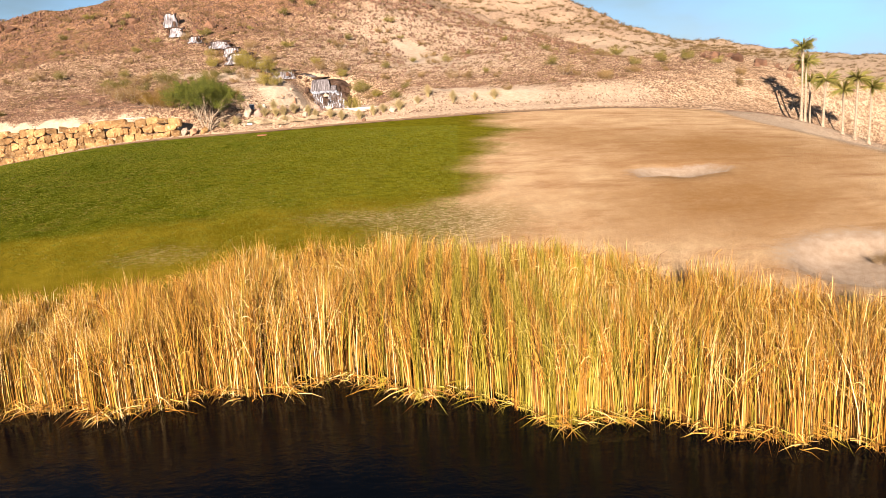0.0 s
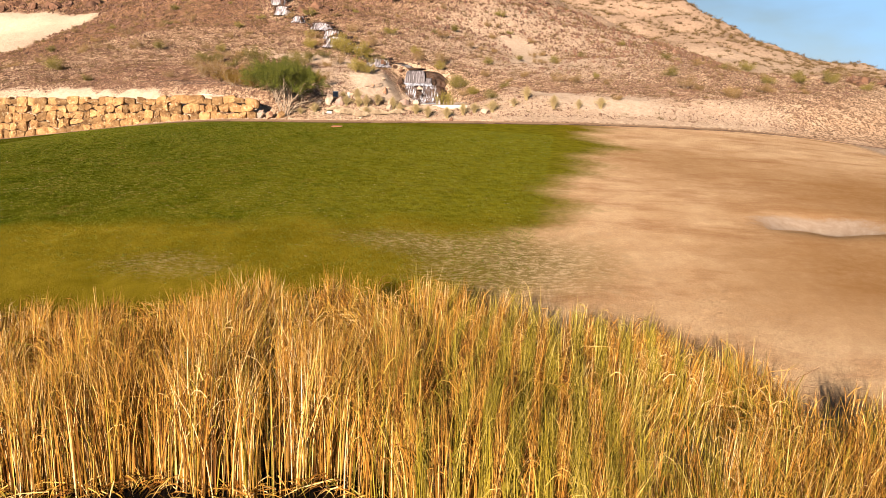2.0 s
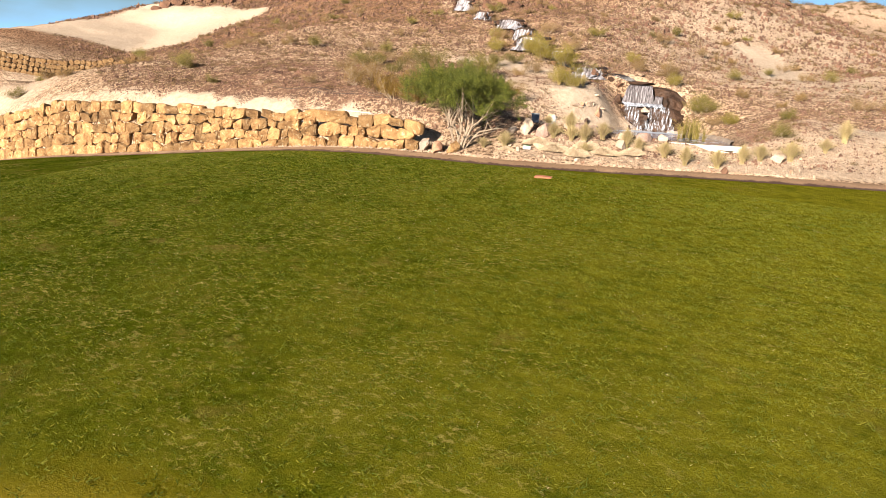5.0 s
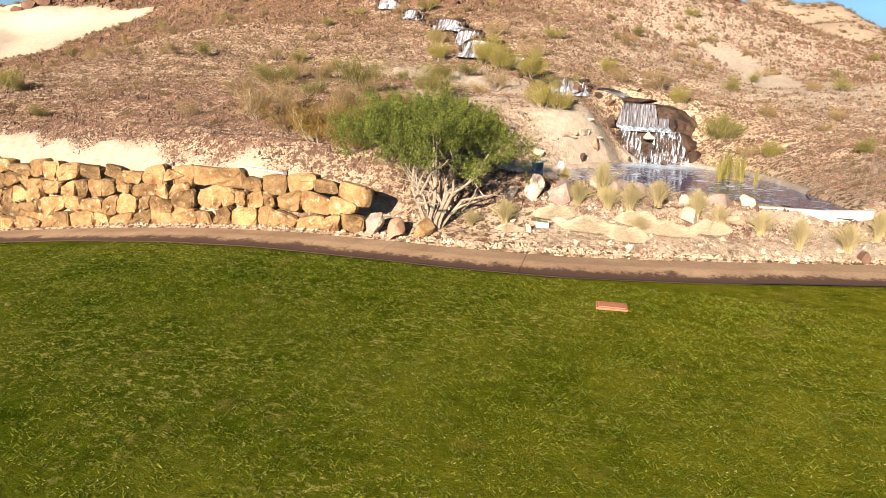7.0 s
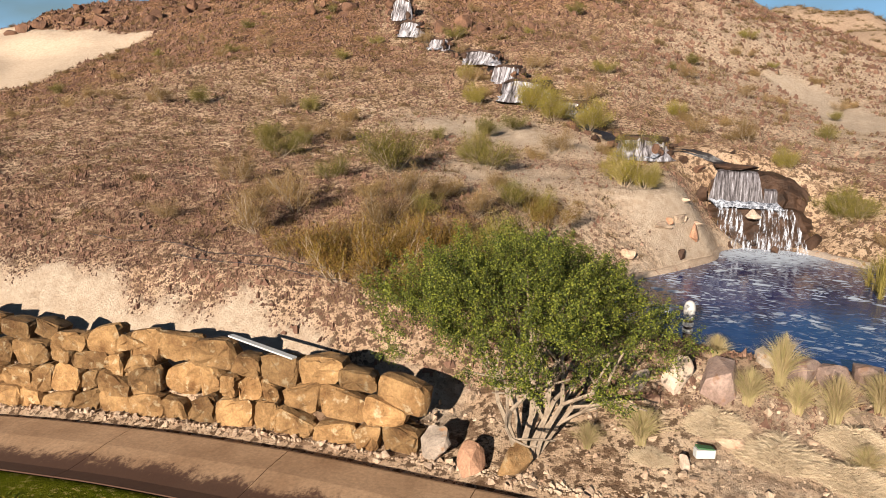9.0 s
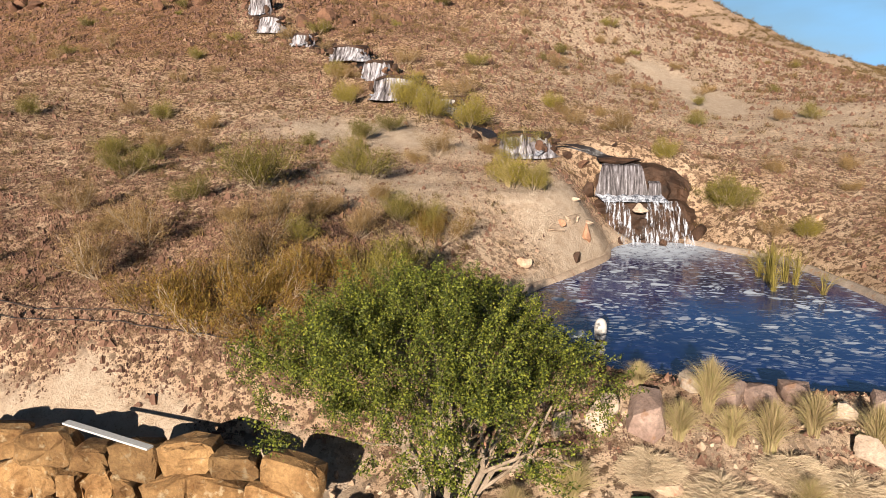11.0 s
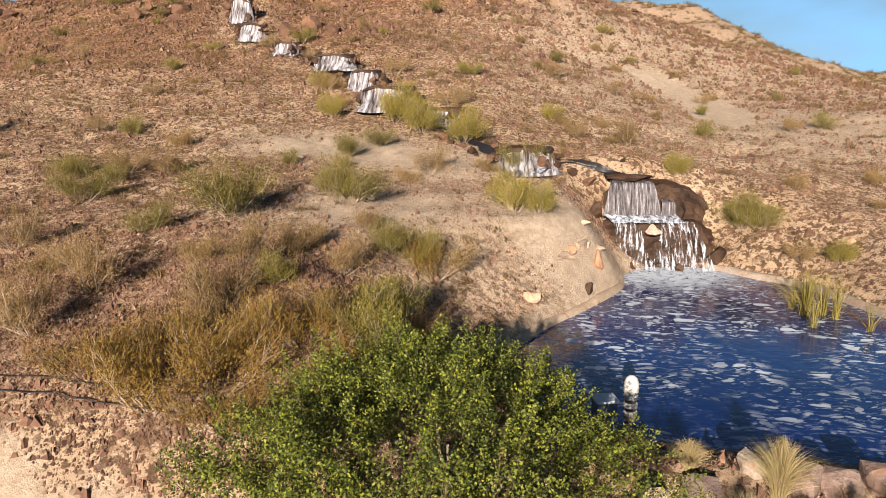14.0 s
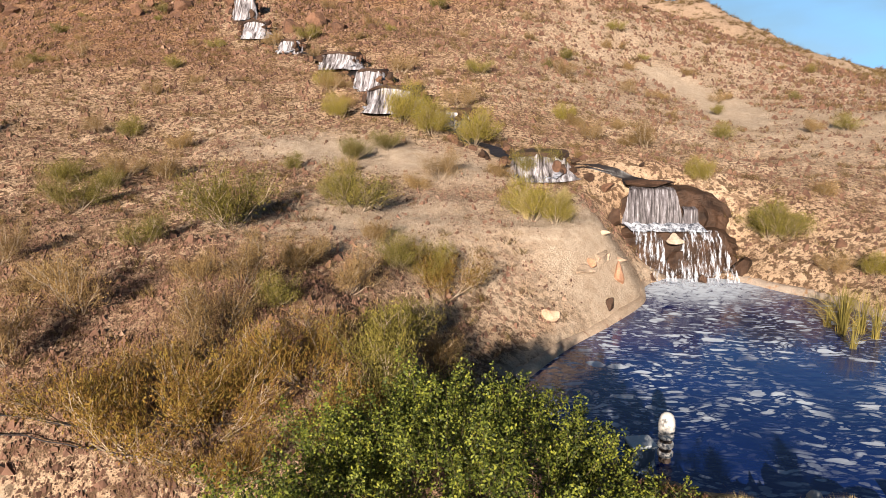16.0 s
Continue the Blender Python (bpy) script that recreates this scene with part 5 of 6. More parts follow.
def make_cascade(x, y, width, drop, turn, seed):
    """One step of the stream down the hill: a rounded ledge with a dark lip, over which the water fans out."""
    rng = random.Random(seed)
    z = float(height(np.array([x]), np.array([y]))[0])
    step = thing("cascade", Matrix.Translation((x, y, z)) @ Matrix.Rotation(radians(turn), 4, "Z"), "small stream cascade over dark stones on the hillside", "waterfall", "cascades down the hillside")
    h, cols, rows = width / 2, 26, 10
    drop = drop * 0.82

    def skirt(name, inset, flare, top, material, label, wobble):
        """A fan of water or rock round the ledge's front, wider at its foot."""
        verts = []
        for i in range(rows + 1):
            t = i / rows
            for j in range(cols + 1):
                a = radians(-85 + 170 * j / cols)
                lump = noise.noise(Vector((a * 2.2, t * 2.5, seed))) + 0.5 * noise.noise(Vector((a * 6, t * 5, seed)))
                r = (h - inset) * (1 + (flare - 1) * t ** 1.2) * (1 + wobble * lump)
                sag = top * (1 - 0.22 * abs(a) ** 2 / 2.2)
                verts.append((r * math.sin(a) * (1 - 0.1 * t) + 0.3 * t * h, 0.35 - r * math.cos(a) * (0.6 + 0.7 * t), sag * (1 - t ** 0.8) - 0.22 * t + 0.06 * lump))
        w = cols + 1
        faces = [(i * w + j, i * w + j + 1, (i + 1) * w + j + 1, (i + 1) * w + j) for i in range(rows) for j in range(cols)]
        part_of(name, mesh_of(name, verts, faces, material, material is not WET_ROCK), step, label)
    skirt("ledge", 0.06, 1.45, drop, WET_ROCK, "dark wet rock", 0.22)
    skirt("curtain", 0.0, 1.45, drop * 0.98, THIN_WATER, "falling water in grey-white strands", 0.16)
    # the lip: an uneven dark slab that overhangs the water
    bm = bmesh.new()
    rim = []
    for k in range(20):
        a = 2 * math.pi * k / 20
        r = h * (1.07 + 0.2 * noise.noise(Vector((math.cos(a) * 2, math.sin(a) * 2, seed))))
        rim.append((r * math.sin(a), 0.35 - r * math.cos(a) * (0.66 if math.cos(a) > 0 else 1.4), drop * (1 - 0.25 * math.sin(a) ** 2 * (math.cos(a) > -0.3)) + 0.05 * noise.noise(Vector((a, seed, 1)))))
    low = [bm.verts.new((px, py, pz - 0.07)) for px, py, pz in rim]
    top = [bm.verts.new((px * 0.93, py * 0.93 + 0.02, pz + 0.07)) for px, py, pz in rim]
    for k in range(20):
        bm.faces.new((low[k], low[(k + 1) % 20], top[(k + 1) % 20], top[k]))
    bm.faces.new(top)
    bm.faces.new(list(reversed(low)))
    bmesh.ops.recalc_face_normals(bm, faces=bm.faces)
    part("lip", bm, WET_ROCK, step, "dark wet rim")
    for k in range(11):
        s_ = 1 if k % 3 else -1
        r = rng.uniform(0.25, 0.5) * (0.7 + 0.3 * drop)
        m = Matrix.Translation((s_ * h * rng.uniform(0.9, 1.4), rng.uniform(-0.6 * h, 0.7), rng.uniform(0.05, 0.7) * drop)) @ Matrix.Rotation(rng.uniform(0, 6), 4, "Z")
        part_of("boulder", boulder_mesh("boulder", WET_ROCK if k % 2 else CRAG, rng, 14, 0.18), step, "", m @ Matrix.Diagonal((r * 1.5, r, r * 1.2, 1)))
    sheet("foot", step, [(-h * 0.9, h * 1.2, 0.3 - h * 0.85, 0.08), (-h * 0.5, h * 1.1, -0.1 - h, -0.10)], 8, FOAM, "white water at its foot", 0.05, seed + 1)


for k, spec in enumerate(((-16.8, 73.7, 2.1, 0.8, -20), (-23.7, 82.6, 2.7, 1.25, -15), (-25.6, 86.3, 1.7, 1.15, -12), (-28.3, 90.4, 2.3, 1.0, -8),
                          (-32.4, 93.7, 1.5, 0.9, -20), (-36.0, 97.5, 1.8, 1.35, -8), (-38.8, 103.0, 1.7, 2.2, -5), (-20.7, 80.6, 1.7, 0.75, -30))):
    make_cascade(*spec, 30 + k)


def make_stream_bed():
    """Shallow water and dark stones between one cascade and the next."""
    rng = random.Random(44)
    kinds = [boulder_mesh("boulder", WET_ROCK if k < 3 else CRAG, rng, 14, 0.2) for k in range(5)]
    for (ax, ay), (bx, by) in zip(STREAM, STREAM[1:]):
        bed = thing("stream_bed", Matrix(), "shallow stream running between dark wet stones", "stream", "stream down the hillside", "structure")
        d = Vector((bx - ax, by - ay))
        side = Vector((-d.y, d.x)).normalized()
        steps = int(d.length / 0.42)
        line = []
        for k in range(steps + 1):
            t = k / steps
            x, y = ax + d.x * t + 0.25 * math.sin(k * 1.1), ay + d.y * t
            line.append((x, y))
            for s in (-1, 1):
                if rng.random() < 0.2:
                    continue
                q = 0.55 + rng.uniform(-0.1, 0.25)
                px, py = x + side.x * s * q, y + side.y * s * q
                r = rng.uniform(0.28, 0.62)
                m = Matrix.Translation((px, py, ground_z(px, py) + r * 0.12)) @ Euler((rng.uniform(-0.4, 0.4), rng.uniform(-0.4, 0.4), rng.uniform(0, 6))).to_matrix().to_4x4()
                part_of("boulder", rng.choice(kinds), bed, "", m @ Matrix.Diagonal((r * 1.4, r, r * 0.75, 1)))
        rows = [(x - 0.32, x + 0.32, y, ground_z(x, y) + 0.07) for x, y in line]
        sheet("channel", bed, rows, 4, CHANNEL, "shallow dark water", 0.05)


make_stream_bed()


# ---- rocks round the pond ----
def make_rock(x, y, size, material, label, seed, turn=0.0, sink=0.25, group=""):
    rng = random.Random(seed)
    me = hull("boulder", material, rng, 40, 0.7, 0.2) if material is PINK_ROCK else boulder_mesh("boulder", material, rng, 18, 0.14)
    ob = new("boulder", me)
    z = ground_z(x, y) + size[2] * (0.5 - sink)
    ob.matrix_basis = Matrix.Translation((x, y, z)) @ Matrix.Rotation(turn, 4, "Z") @ Matrix.Diagonal((*size, 1))
    return tagged(ob, label, "boulder", group)


ROCKS_BY_PATH = [
        (-20.35, 53.05, (1.05, 0.85, 1.15), STONE, "large ochre boulder ending the stone wall"), (-19.35, 52.75, (0.8, 0.8, 1.05), GREY_ROCK, "grey-tan upright boulder beside the path"),
        (-18.62, 52.55, (0.95, 0.85, 0.95), RED_ROCK, "reddish grey boulder beside the path"), (-17.85, 52.6, (0.75, 0.7, 0.85), STONE, "golden ochre boulder beside the path"),
        (-15.25, 55.0, (0.75, 0.55, 1.15), WHITE_ROCK, "upright white rock beside the tree"), (-14.45, 55.3, (0.8, 0.6, 0.75), PINK_ROCK, "red-tan block of rock at the pond's edge"),
        (-12.45, 55.9, (0.55, 0.45, 0.45), PINK_ROCK, "pinkish broken rock at the pond's edge"), (-11.75, 56.05, (0.5, 0.45, 0.45), PINK_ROCK, "pinkish broken rock at the pond's edge"), (-12.95, 55.9, (0.6, 0.5, 0.45), PINK_ROCK, "pinkish broken rock at the pond's edge"), (-11.0, 55.8, (0.8, 0.6, 0.6), WHITE_ROCK, "pale block at the pond's edge"), (-10.1, 56.1, (0.6, 0.45, 0.45), PINK_ROCK, "pinkish broken rock at the pond's edge"), (-9.3, 56.3, (0.8, 0.7, 0.6), WHITE_ROCK, "pale block at the pond's edge"),
        (-13.6, 56.1, (0.7, 0.6, 0.5), GREY_ROCK, "dark wet rock at the water's edge"), (-15.05, 53.3, (0.35, 0.3, 0.35), WHITE_ROCK, "small white rock on the bank"),
        (-14.3, 54.0, (0.9, 0.6, 0.35), BOULDER, "flat tan rock on the bank"), (-15.9, 55.0, (0.7, 0.6, 0.6), WHITE_ROCK, "white rock under the tree"),
        (-12.35, 53.1, (0.35, 0.3, 0.22), WHITE_ROCK, "small white rock beside the path"), (-10.9, 55.0, (1.0, 0.8, 0.6), WHITE_ROCK, "chalky rock below the pond wall"), (-9.6, 55.4, (0.9, 0.6, 0.5), BOULDER, "tan rock below the pond wall")]
ROCKS_BY_POND = [
        (-14.5, 67.7, (0.8, 0.5, 1.0), RED_ROCK, "red rock on the pale bank"), (-15.4, 67.0, (0.5, 0.4, 0.35), RED_ROCK, "small red rock on the pale bank"), (-14.9, 66.4, (0.5, 0.4, 0.5), WET_ROCK, "dark wet rock at the water's edge"),
        (-16.6, 64.6, (0.8, 0.6, 0.5), BOULDER, "brown rock on the shaded bank"), (-6.5, 54.7, (0.6, 0.5, 0.4), CRAG, "dark rock beside the path"), (-4.5, 57.0, (1.0, 0.8, 0.6), WHITE_ROCK, "chalky rock on the bank"),
        (-7.2, 70.6, (0.6, 0.5, 0.45), CRAG, "dark rock above the pond"), (-6.3, 69.8, (0.7, 0.5, 0.5), BOULDER, "tan rock above the pond"), (-22.3, 53.35, (0.5, 0.4, 0.35), CRAG, "dark rock lying on the wall")]
for k, (x, y, size, mat_, lab) in enumerate(ROCKS_BY_PATH + ROCKS_BY_POND):
    make_rock(x, y, size, mat_, lab, 60 + k, k * 0.9, 0.45 if y > 64 else 0.28)
# ledges along the pond's shore
SHORE_ROCK = grained("shore_rock", (0.31, 0.225, 0.155), (0.47, 0.36, 0.26), 1.4, 0.9, 0.7, 0.05, (0.28, 0.17, 0.11), 0.15)
rng = random.Random(91)


def make_rim():
    """A thin cement lip that follows the pond's back and side shores."""
    pts = [Vector((x, y)) for x, y in POND[:11]]
    line = []
    for k in range(len(pts) - 1):
        a, b, c, d = pts[max(k - 1, 0)], pts[k], pts[k + 1], pts[min(k + 2, len(pts) - 1)]
        for i in range(12):
            t = i / 12
            line.append(0.5 * (2 * b + (c - a) * t + (2 * a - 5 * b + 4 * c - d) * t * t + (3 * b - a - 3 * c + d) * t ** 3))
    for name, keep in (("pond_rim", [p for p in line if p.y < 71 and p.x < -12.6]), ("pond_rim", [p for p in line if p.x > -10.2])):
        verts = []
        for k, p in enumerate(keep):
            d = (keep[min(k + 1, len(keep) - 1)] - keep[max(k - 1, 0)]).normalized()
            out = Vector((-d.y, d.x))
            if out.dot(p - Vector((-11.3, 64))) < 0:
                out = -out
            w = (0.26 if p.x < -12 else 0.12) + 0.07 * noise.noise(Vector((p.x, p.y, 2)))
            up = 0.05 * noise.noise(Vector((p.x * 0.8, p.y * 0.8, 5)))
            for o, z in ((-0.10, -0.30), (-0.06, 0.10 + up), (0.04, 0.17 + up), (w, 0.20 + up), (w + 0.22, 0.02)):
                verts.append((p.x + out.x * o, p.y + out.y * o, WATER_HIGH + z))
        faces = [(i * 5 + j, (i + 1) * 5 + j, (i + 1) * 5 + j + 1, i * 5 + j + 1) for i in range(len(keep) - 1) for j in range(4)]
        tagged(new(name, mesh_of(name, verts, faces, (SHORE_ROCK if keep[0].x < -12 else GREY_ROCK), True)), "pale cement lip along the pond's shore", "pond rim", kind="structure")


make_rim()
for k in range(7):
    x, y, s = rng.uniform(-15.7, -14.0), rng.uniform(66.2, 69.0), rng.uniform(0.6, 1.2)
    if float(pond_edge(x, y)) > 0.5:
        make_rock(x, y, (s, s * 0.75, s * 0.42), SHORE_ROCK, "pale rock sunk in the bank beside the falls", 340 + k, rng.uniform(0, 6), 0.62, "shore rocks")
# crags high on the hill
CRAG_SPOTS = [(-30.5, 99.5, 2.0), (-28.8, 101.5, 1.8), (-33.8, 99.0, 2.2), (-32.3, 101.0, 2.4), (-27.0, 103.0, 1.7), (-44.5, 105.0, 2.4), (-41.0, 107.0, 2.0), (-47.5, 103.0, 1.8), (30.0, 78.0, 2.3), (32.0, 77.0, 2.0), (34.5, 76.0, 1.8), (28.0, 79.5, 1.9)]
rng = random.Random(71)
for x, y, s in CRAG_SPOTS[:]:
    CRAG_SPOTS += [(x + rng.gauss(0, 1.4), y + rng.gauss(0, 1.0), s * rng.uniform(0.35, 0.7)) for _ in range(3)]
CRAG_SPOTS += [(rng.uniform(-104, -72), rng.uniform(122, 134), rng.uniform(1.2, 3.2)) for _ in range(26)]
for k, (x, y, s) in enumerate(CRAG_SPOTS):
    make_rock(x, y, (s, s * 0.8, s * 0.8), CRAG, "dark red-brown crag on the hilltop", 120 + k, k * 1.3, 0.42, "crags")


# ---- ornamental grasses ----
def clump_kind(name, material, seed, count, tall, wide, label, group, thick=(0.003, 0.008)):
    rng = random.Random(seed)
    random.seed(seed)
    s = Soup()
    for _ in range(count):
        a, r = rng.uniform(0, 6.3), abs(rng.gauss(0, 0.45)) * wide
        h = tall * rng.uniform(0.6, 1.1) * (1 - 0.25 * min(1, r / wide))
        b = (math.cos(a) * 0.10 * rng.random(), math.sin(a) * 0.10 * rng.random(), -0.03)
        s.blade(b, (math.cos(a) * r, math.sin(a) * r, h), (-math.cos(a) * r * 0.22, -math.sin(a) * r * 0.22, h * 0.16), rng.uniform(*thick), 4)
    ob = new(name, s.mesh(name, material))
    return tagged(ob, label, "grass", group)


CLUMPS = [clump_kind("grass_clump", STRAW, 1, 1700, 0.95, 0.58, "straw-coloured fountain grass clump on the bank", "grass clumps"),
          clump_kind("grass_clump", STRAW, 2, 1400, 0.72, 0.66, "straw-coloured fountain grass clump on the bank", "grass clumps"),
          clump_kind("cattail_clump", leafy("cattail", [(0.1, (0.12, 0.10, 0.02)), (0.6, (0.24, 0.19, 0.045)), (0.9, (0.38, 0.29, 0.10))], 0.8, 0.7, 0.2), 3, 60, 1.15, 1.0, "yellow-green cattails standing in the pond", "cattails", (0.008, 0.016))]
CLUMPS_LOW = [(0, -13.35, 55.6, 1.05), (1, -13.95, 55.0, 1.0), (1, -13.1, 55.0, 0.95), (0, -12.5, 54.9, 1.0), (1, -11.75, 55.15, 1.05), (0, -10.7, 55.2, 0.95), (1, -15.8, 53.7, 1.0), (1, -16.7, 53.4, 0.7), (0, -10.1, 54.9, 0.8), (1, -9.0, 55.0, 1.0), (0, -8.1, 54.6, 0.9), (1, -6.85, 55.0, 1.1)]
CLUMPS_HIGH = [(0, -5.9, 56.0, 0.9), (1, -4.0, 57.3, 1.2), (0, -1.8, 59.8, 1.1), (1, -5.2, 56.7, 1.0), (0, 0.2, 59.5, 1.1), (1, 3.6, 61, 1.2), (1, -14.5, 56.0, 0.7), (1, -12.2, 53.9, 0.75), (0, -17.2, 68.0, 0.9), (1, -16.6, 68.6, 1.0), (0, -16.0, 69.5, 0.8), (1, -2.6, 58.6, 0.9), (0, 2.0, 60.2, 0.8)]
for k, (kind, x, y, s) in enumerate(CLUMPS_LOW + CLUMPS_HIGH):
    m = Matrix.Translation((x, y, ground_z(x, y) - 0.02)) @ Matrix.Rotation(k * 1.7, 4, "Z")
    ob = CLUMPS[kind] if k < 2 and not kind == 2 and not CLUMPS[kind].get("placed") else new("grass_clump", CLUMPS[kind].data)
    ob["placed"] = 1
    ob.matrix_basis = m @ Matrix.Diagonal((s, s, s, 1))
    tagged(ob, "straw-coloured fountain grass clump on the bank", "grass", "grass clumps")
def mat_mesh(count, wide, tall, seed):
    """A low dome of short dead blades that lie over one another."""
    rng = np.random.default_rng(seed)
    a, r = rng.uniform(0, 6.3, count), np.sqrt(rng.uniform(0, 1, count)) * (0.85 + 0.2 * np.sin(3 * rng.uniform(0, 6.3)))
    lump = 1 + 0.3 * np.sin(2.3 * a + seed) + 0.2 * np.sin(5 * a)
    base = np.stack([np.cos(a) * r * wide, np.sin(a) * r * wide * 0.8, tall * lump * (1 - r * r) - 0.04], 1)
    b, h = a + rng.normal(0, 0.9, count), rng.uniform(0.08, 0.24, count)
    tip = base + np.stack([np.cos(b) * h, np.sin(b) * h, h * rng.uniform(-0.15, 0.6, count)], 1)
    v, f = blades(base, tip, np.stack([0 * h, 0 * h, 0.2 * h], 1), rng.uniform(0.006, 0.013, count), 2, rng)
    return mesh_of("matted_grass", v, f, MATTED)


MAT_MESH = mat_mesh(7000, 0.75, 0.24, 4)
for k, (x, y, s) in enumerate(((-13.5, 53.9, 1.0), (-12.5, 53.7, 0.85), (-14.5, 54.4, 0.85), (-11.4, 54.3, 0.9), (-12.3, 54.6, 0.9), (-10.3, 54.8, 0.8), (-15.6, 53.4, 0.5))):
    ob = new("matted_grass", MAT_MESH)
    ob.matrix_basis = Matrix.Translation((x, y, ground_z(x, y) - 0.03)) @ Matrix.Rotation(k * 2.1, 4, "Z") @ Matrix.Diagonal((s, s, s, 1))
    tagged(ob, "matted pale dead grass mound on the bank", "grass", "grass mounds")
for k, (x, y, s) in enumerate(((-8.8, 66.6, 1.0), (-9.1, 65.7, 1.25), (-8.4, 65.4, 1.1), (-9.3, 64.6, 0.8), (-8.0, 64.4, 0.8), (-8.9, 66.1, 1.2), (-8.6, 65.8, 1.1), (-9.2, 66.3, 0.9))):
    ob = CLUMPS[2] if k == 0 else new("cattail_clump", CLUMPS[2].data)
    ob.matrix_basis = Matrix.Translation((x, y, WATER_HIGH - 0.05)) @ Matrix.Rotation(k, 4, "Z") @ Matrix.Diagonal((s, s, s, 1))
    tagged(ob, "yellow-green cattails standing in the pond", "reeds", "cattails")


# ---- small made things ----
def plain(name, colour, rough=0.6, spec=0.3, grain=25):
    m, n, l, b = shader(name, rough, spec)
    c = ramp(n, l, tex_noise(n, l, grain, 5, 0.7), [(0.3, tuple(v * 0.72 for v in colour)), (0.65, colour)])
    l.new(c, b.inputs["Base Color"])
    relief(n, l, b, tex_noise(n, l, grain * 3, 4), 0.2, 0.005)
    return m


WHITE_PAINT, DARK_WOOD, LID_RED = plain("white_paint", (0.468, 0.462, 0.444)), plain("dark_wood", (0.07, 0.05, 0.04), 0.85), plain("red_plastic", (0.40, 0.14, 0.07))
BLUE_BOX, HOSE, CONCRETE = plain("blue_grey_metal", (0.46, 0.49, 0.50), 0.5), plain("black_hose", (0.025, 0.02, 0.02), 0.5), plain("pale_concrete", (0.62, 0.54, 0.45), 0.9, 0.2, 6)
SLATE_BOX, WEATHERED = plain("slate_blue_metal", (0.06, 0.085, 0.13), 0.5), plain("weathered_white", (0.50, 0.47, 0.43), 0.7, 0.3, 12)
SIGN_GREEN = plain("green_paint", (0.05, 0.12, 0.05))


def block(size, bevel=0.01):
    bm = bmesh.new()
    bmesh.ops.create_cube(bm, size=1.0)
    bmesh.ops.scale(bm, vec=size, verts=bm.verts)
    bmesh.ops.bevel(bm, geom=bm.edges[:], offset=bevel, segments=2, profile=0.6, affect="EDGES")
    return bm


def lathe(profile, sides=20):
    """A turned solid from (radius, height) pairs."""
    bm = bmesh.new()
    rings = [[bm.verts.new((r * math.cos(2 * math.pi * k / sides), r * math.sin(2 * math.pi * k / sides), z)) for k in range(sides)] for r, z in profile]
    for a, b in zip(rings, rings[1:]):
        for k in range(sides):
            bm.faces.new((a[k], a[(k + 1) % sides], b[(k + 1) % sides], b[k]))
    bm.faces.new(list(reversed(rings[0])))
    bm.faces.new(rings[-1])
    return bm


post = thing("pond_post", pose(-14.92, 58.6, WATER_HIGH - 0.62), "white-capped banded post standing in the pond", "post")
part("post", lathe([(0.10, 0), (0.10, 1.1), (0.09, 1.12)]), DARK_WOOD, post, "dark post")
for z in (0.72, 0.88, 1.04):
    ob = part("band", lathe([(0.115, z), (0.13, z + 0.02), (0.13, z + 0.08), (0.115, z + 0.10)]), WEATHERED, post, "white band")
part("cap", lathe([(0.11, 1.14), (0.135, 1.18), (0.14, 1.27), (0.13, 1.37), (0.10, 1.45), (0.05, 1.49), (0.01, 1.50)]), WEATHERED, post, "rounded white cap", True)
float_ball = part("float_ball", lathe([(0.01, 0), (0.08, 0.02), (0.12, 0.09), (0.12, 0.14), (0.08, 0.21), (0.01, 0.23)]), WHITE_PAINT, None, "", True)
float_ball.matrix_basis = pose(-12.9, 57.6, WATER_HIGH - 0.08)
tagged(float_ball, "small white float on the pond", "float")
box = thing("utility_box", pose(-15.55, 57.45, ground_z(-15.55, 57.45) - 0.25, 0, 0, 12), "slate-blue utility box with a pale lid beside the pond", "box")
ob = part("body", block((0.36, 0.32, 0.80), 0.02), SLATE_BOX, box)
ob.location.z = 0.40
ob = part("lid", block((0.40, 0.36, 0.05), 0.015), BLUE_BOX, box, "pale grey lid")
ob.location.z = 0.82
valve = thing("valve_box", pose(-12.56, 48.65, ground_z(-12.56, 48.65), 3, 0, 6), "red-brown valve box lid set in the lawn", "valve box")
ob = part("rim", block((0.62, 0.42, 0.06), 0.015), LID_RED, valve)
ob = part("lid", block((0.52, 0.32, 0.05), 0.012), LID_RED, valve)
ob.location.z = 0.02
plank = part("plank", block((1.9, 0.13, 0.035), 0.006), WHITE_PAINT)
plank.matrix_basis = pose(-23.0, 53.08, 2.2, 0, 0, -20)
tagged(plank, "weathered white board lying on the stone wall", "board")
marker = thing("marker_block", pose(-14.74, 53.6, ground_z(-14.74, 53.6) + 0.02, 0, 0, 20), "small white marker block with a green top", "marker")
ob = part("body", block((0.34, 0.16, 0.16), 0.02), WHITE_PAINT, marker)
ob.location.z = 0.07
ob = part("top", block((0.30, 0.15, 0.03), 0.01), SIGN_GREEN, marker, "green top")
ob.location.z, ob.rotation_euler = 0.165, (0.0, 0.12, 0)


def along(points, steps=60):
    """Points of a line laid over the ground."""
    pts = np.array(points, float)
    t = np.linspace(0, len(pts) - 1, steps)
    xs, ys = np.interp(t, range(len(pts)), pts[:, 0]), np.interp(t, range(len(pts)), pts[:, 1])
    return [(x, y, ground_z(x, y) + 0.09 + 0.01 * math.sin(k * 0.7)) for k, (x, y) in enumerate(zip(xs, ys))]


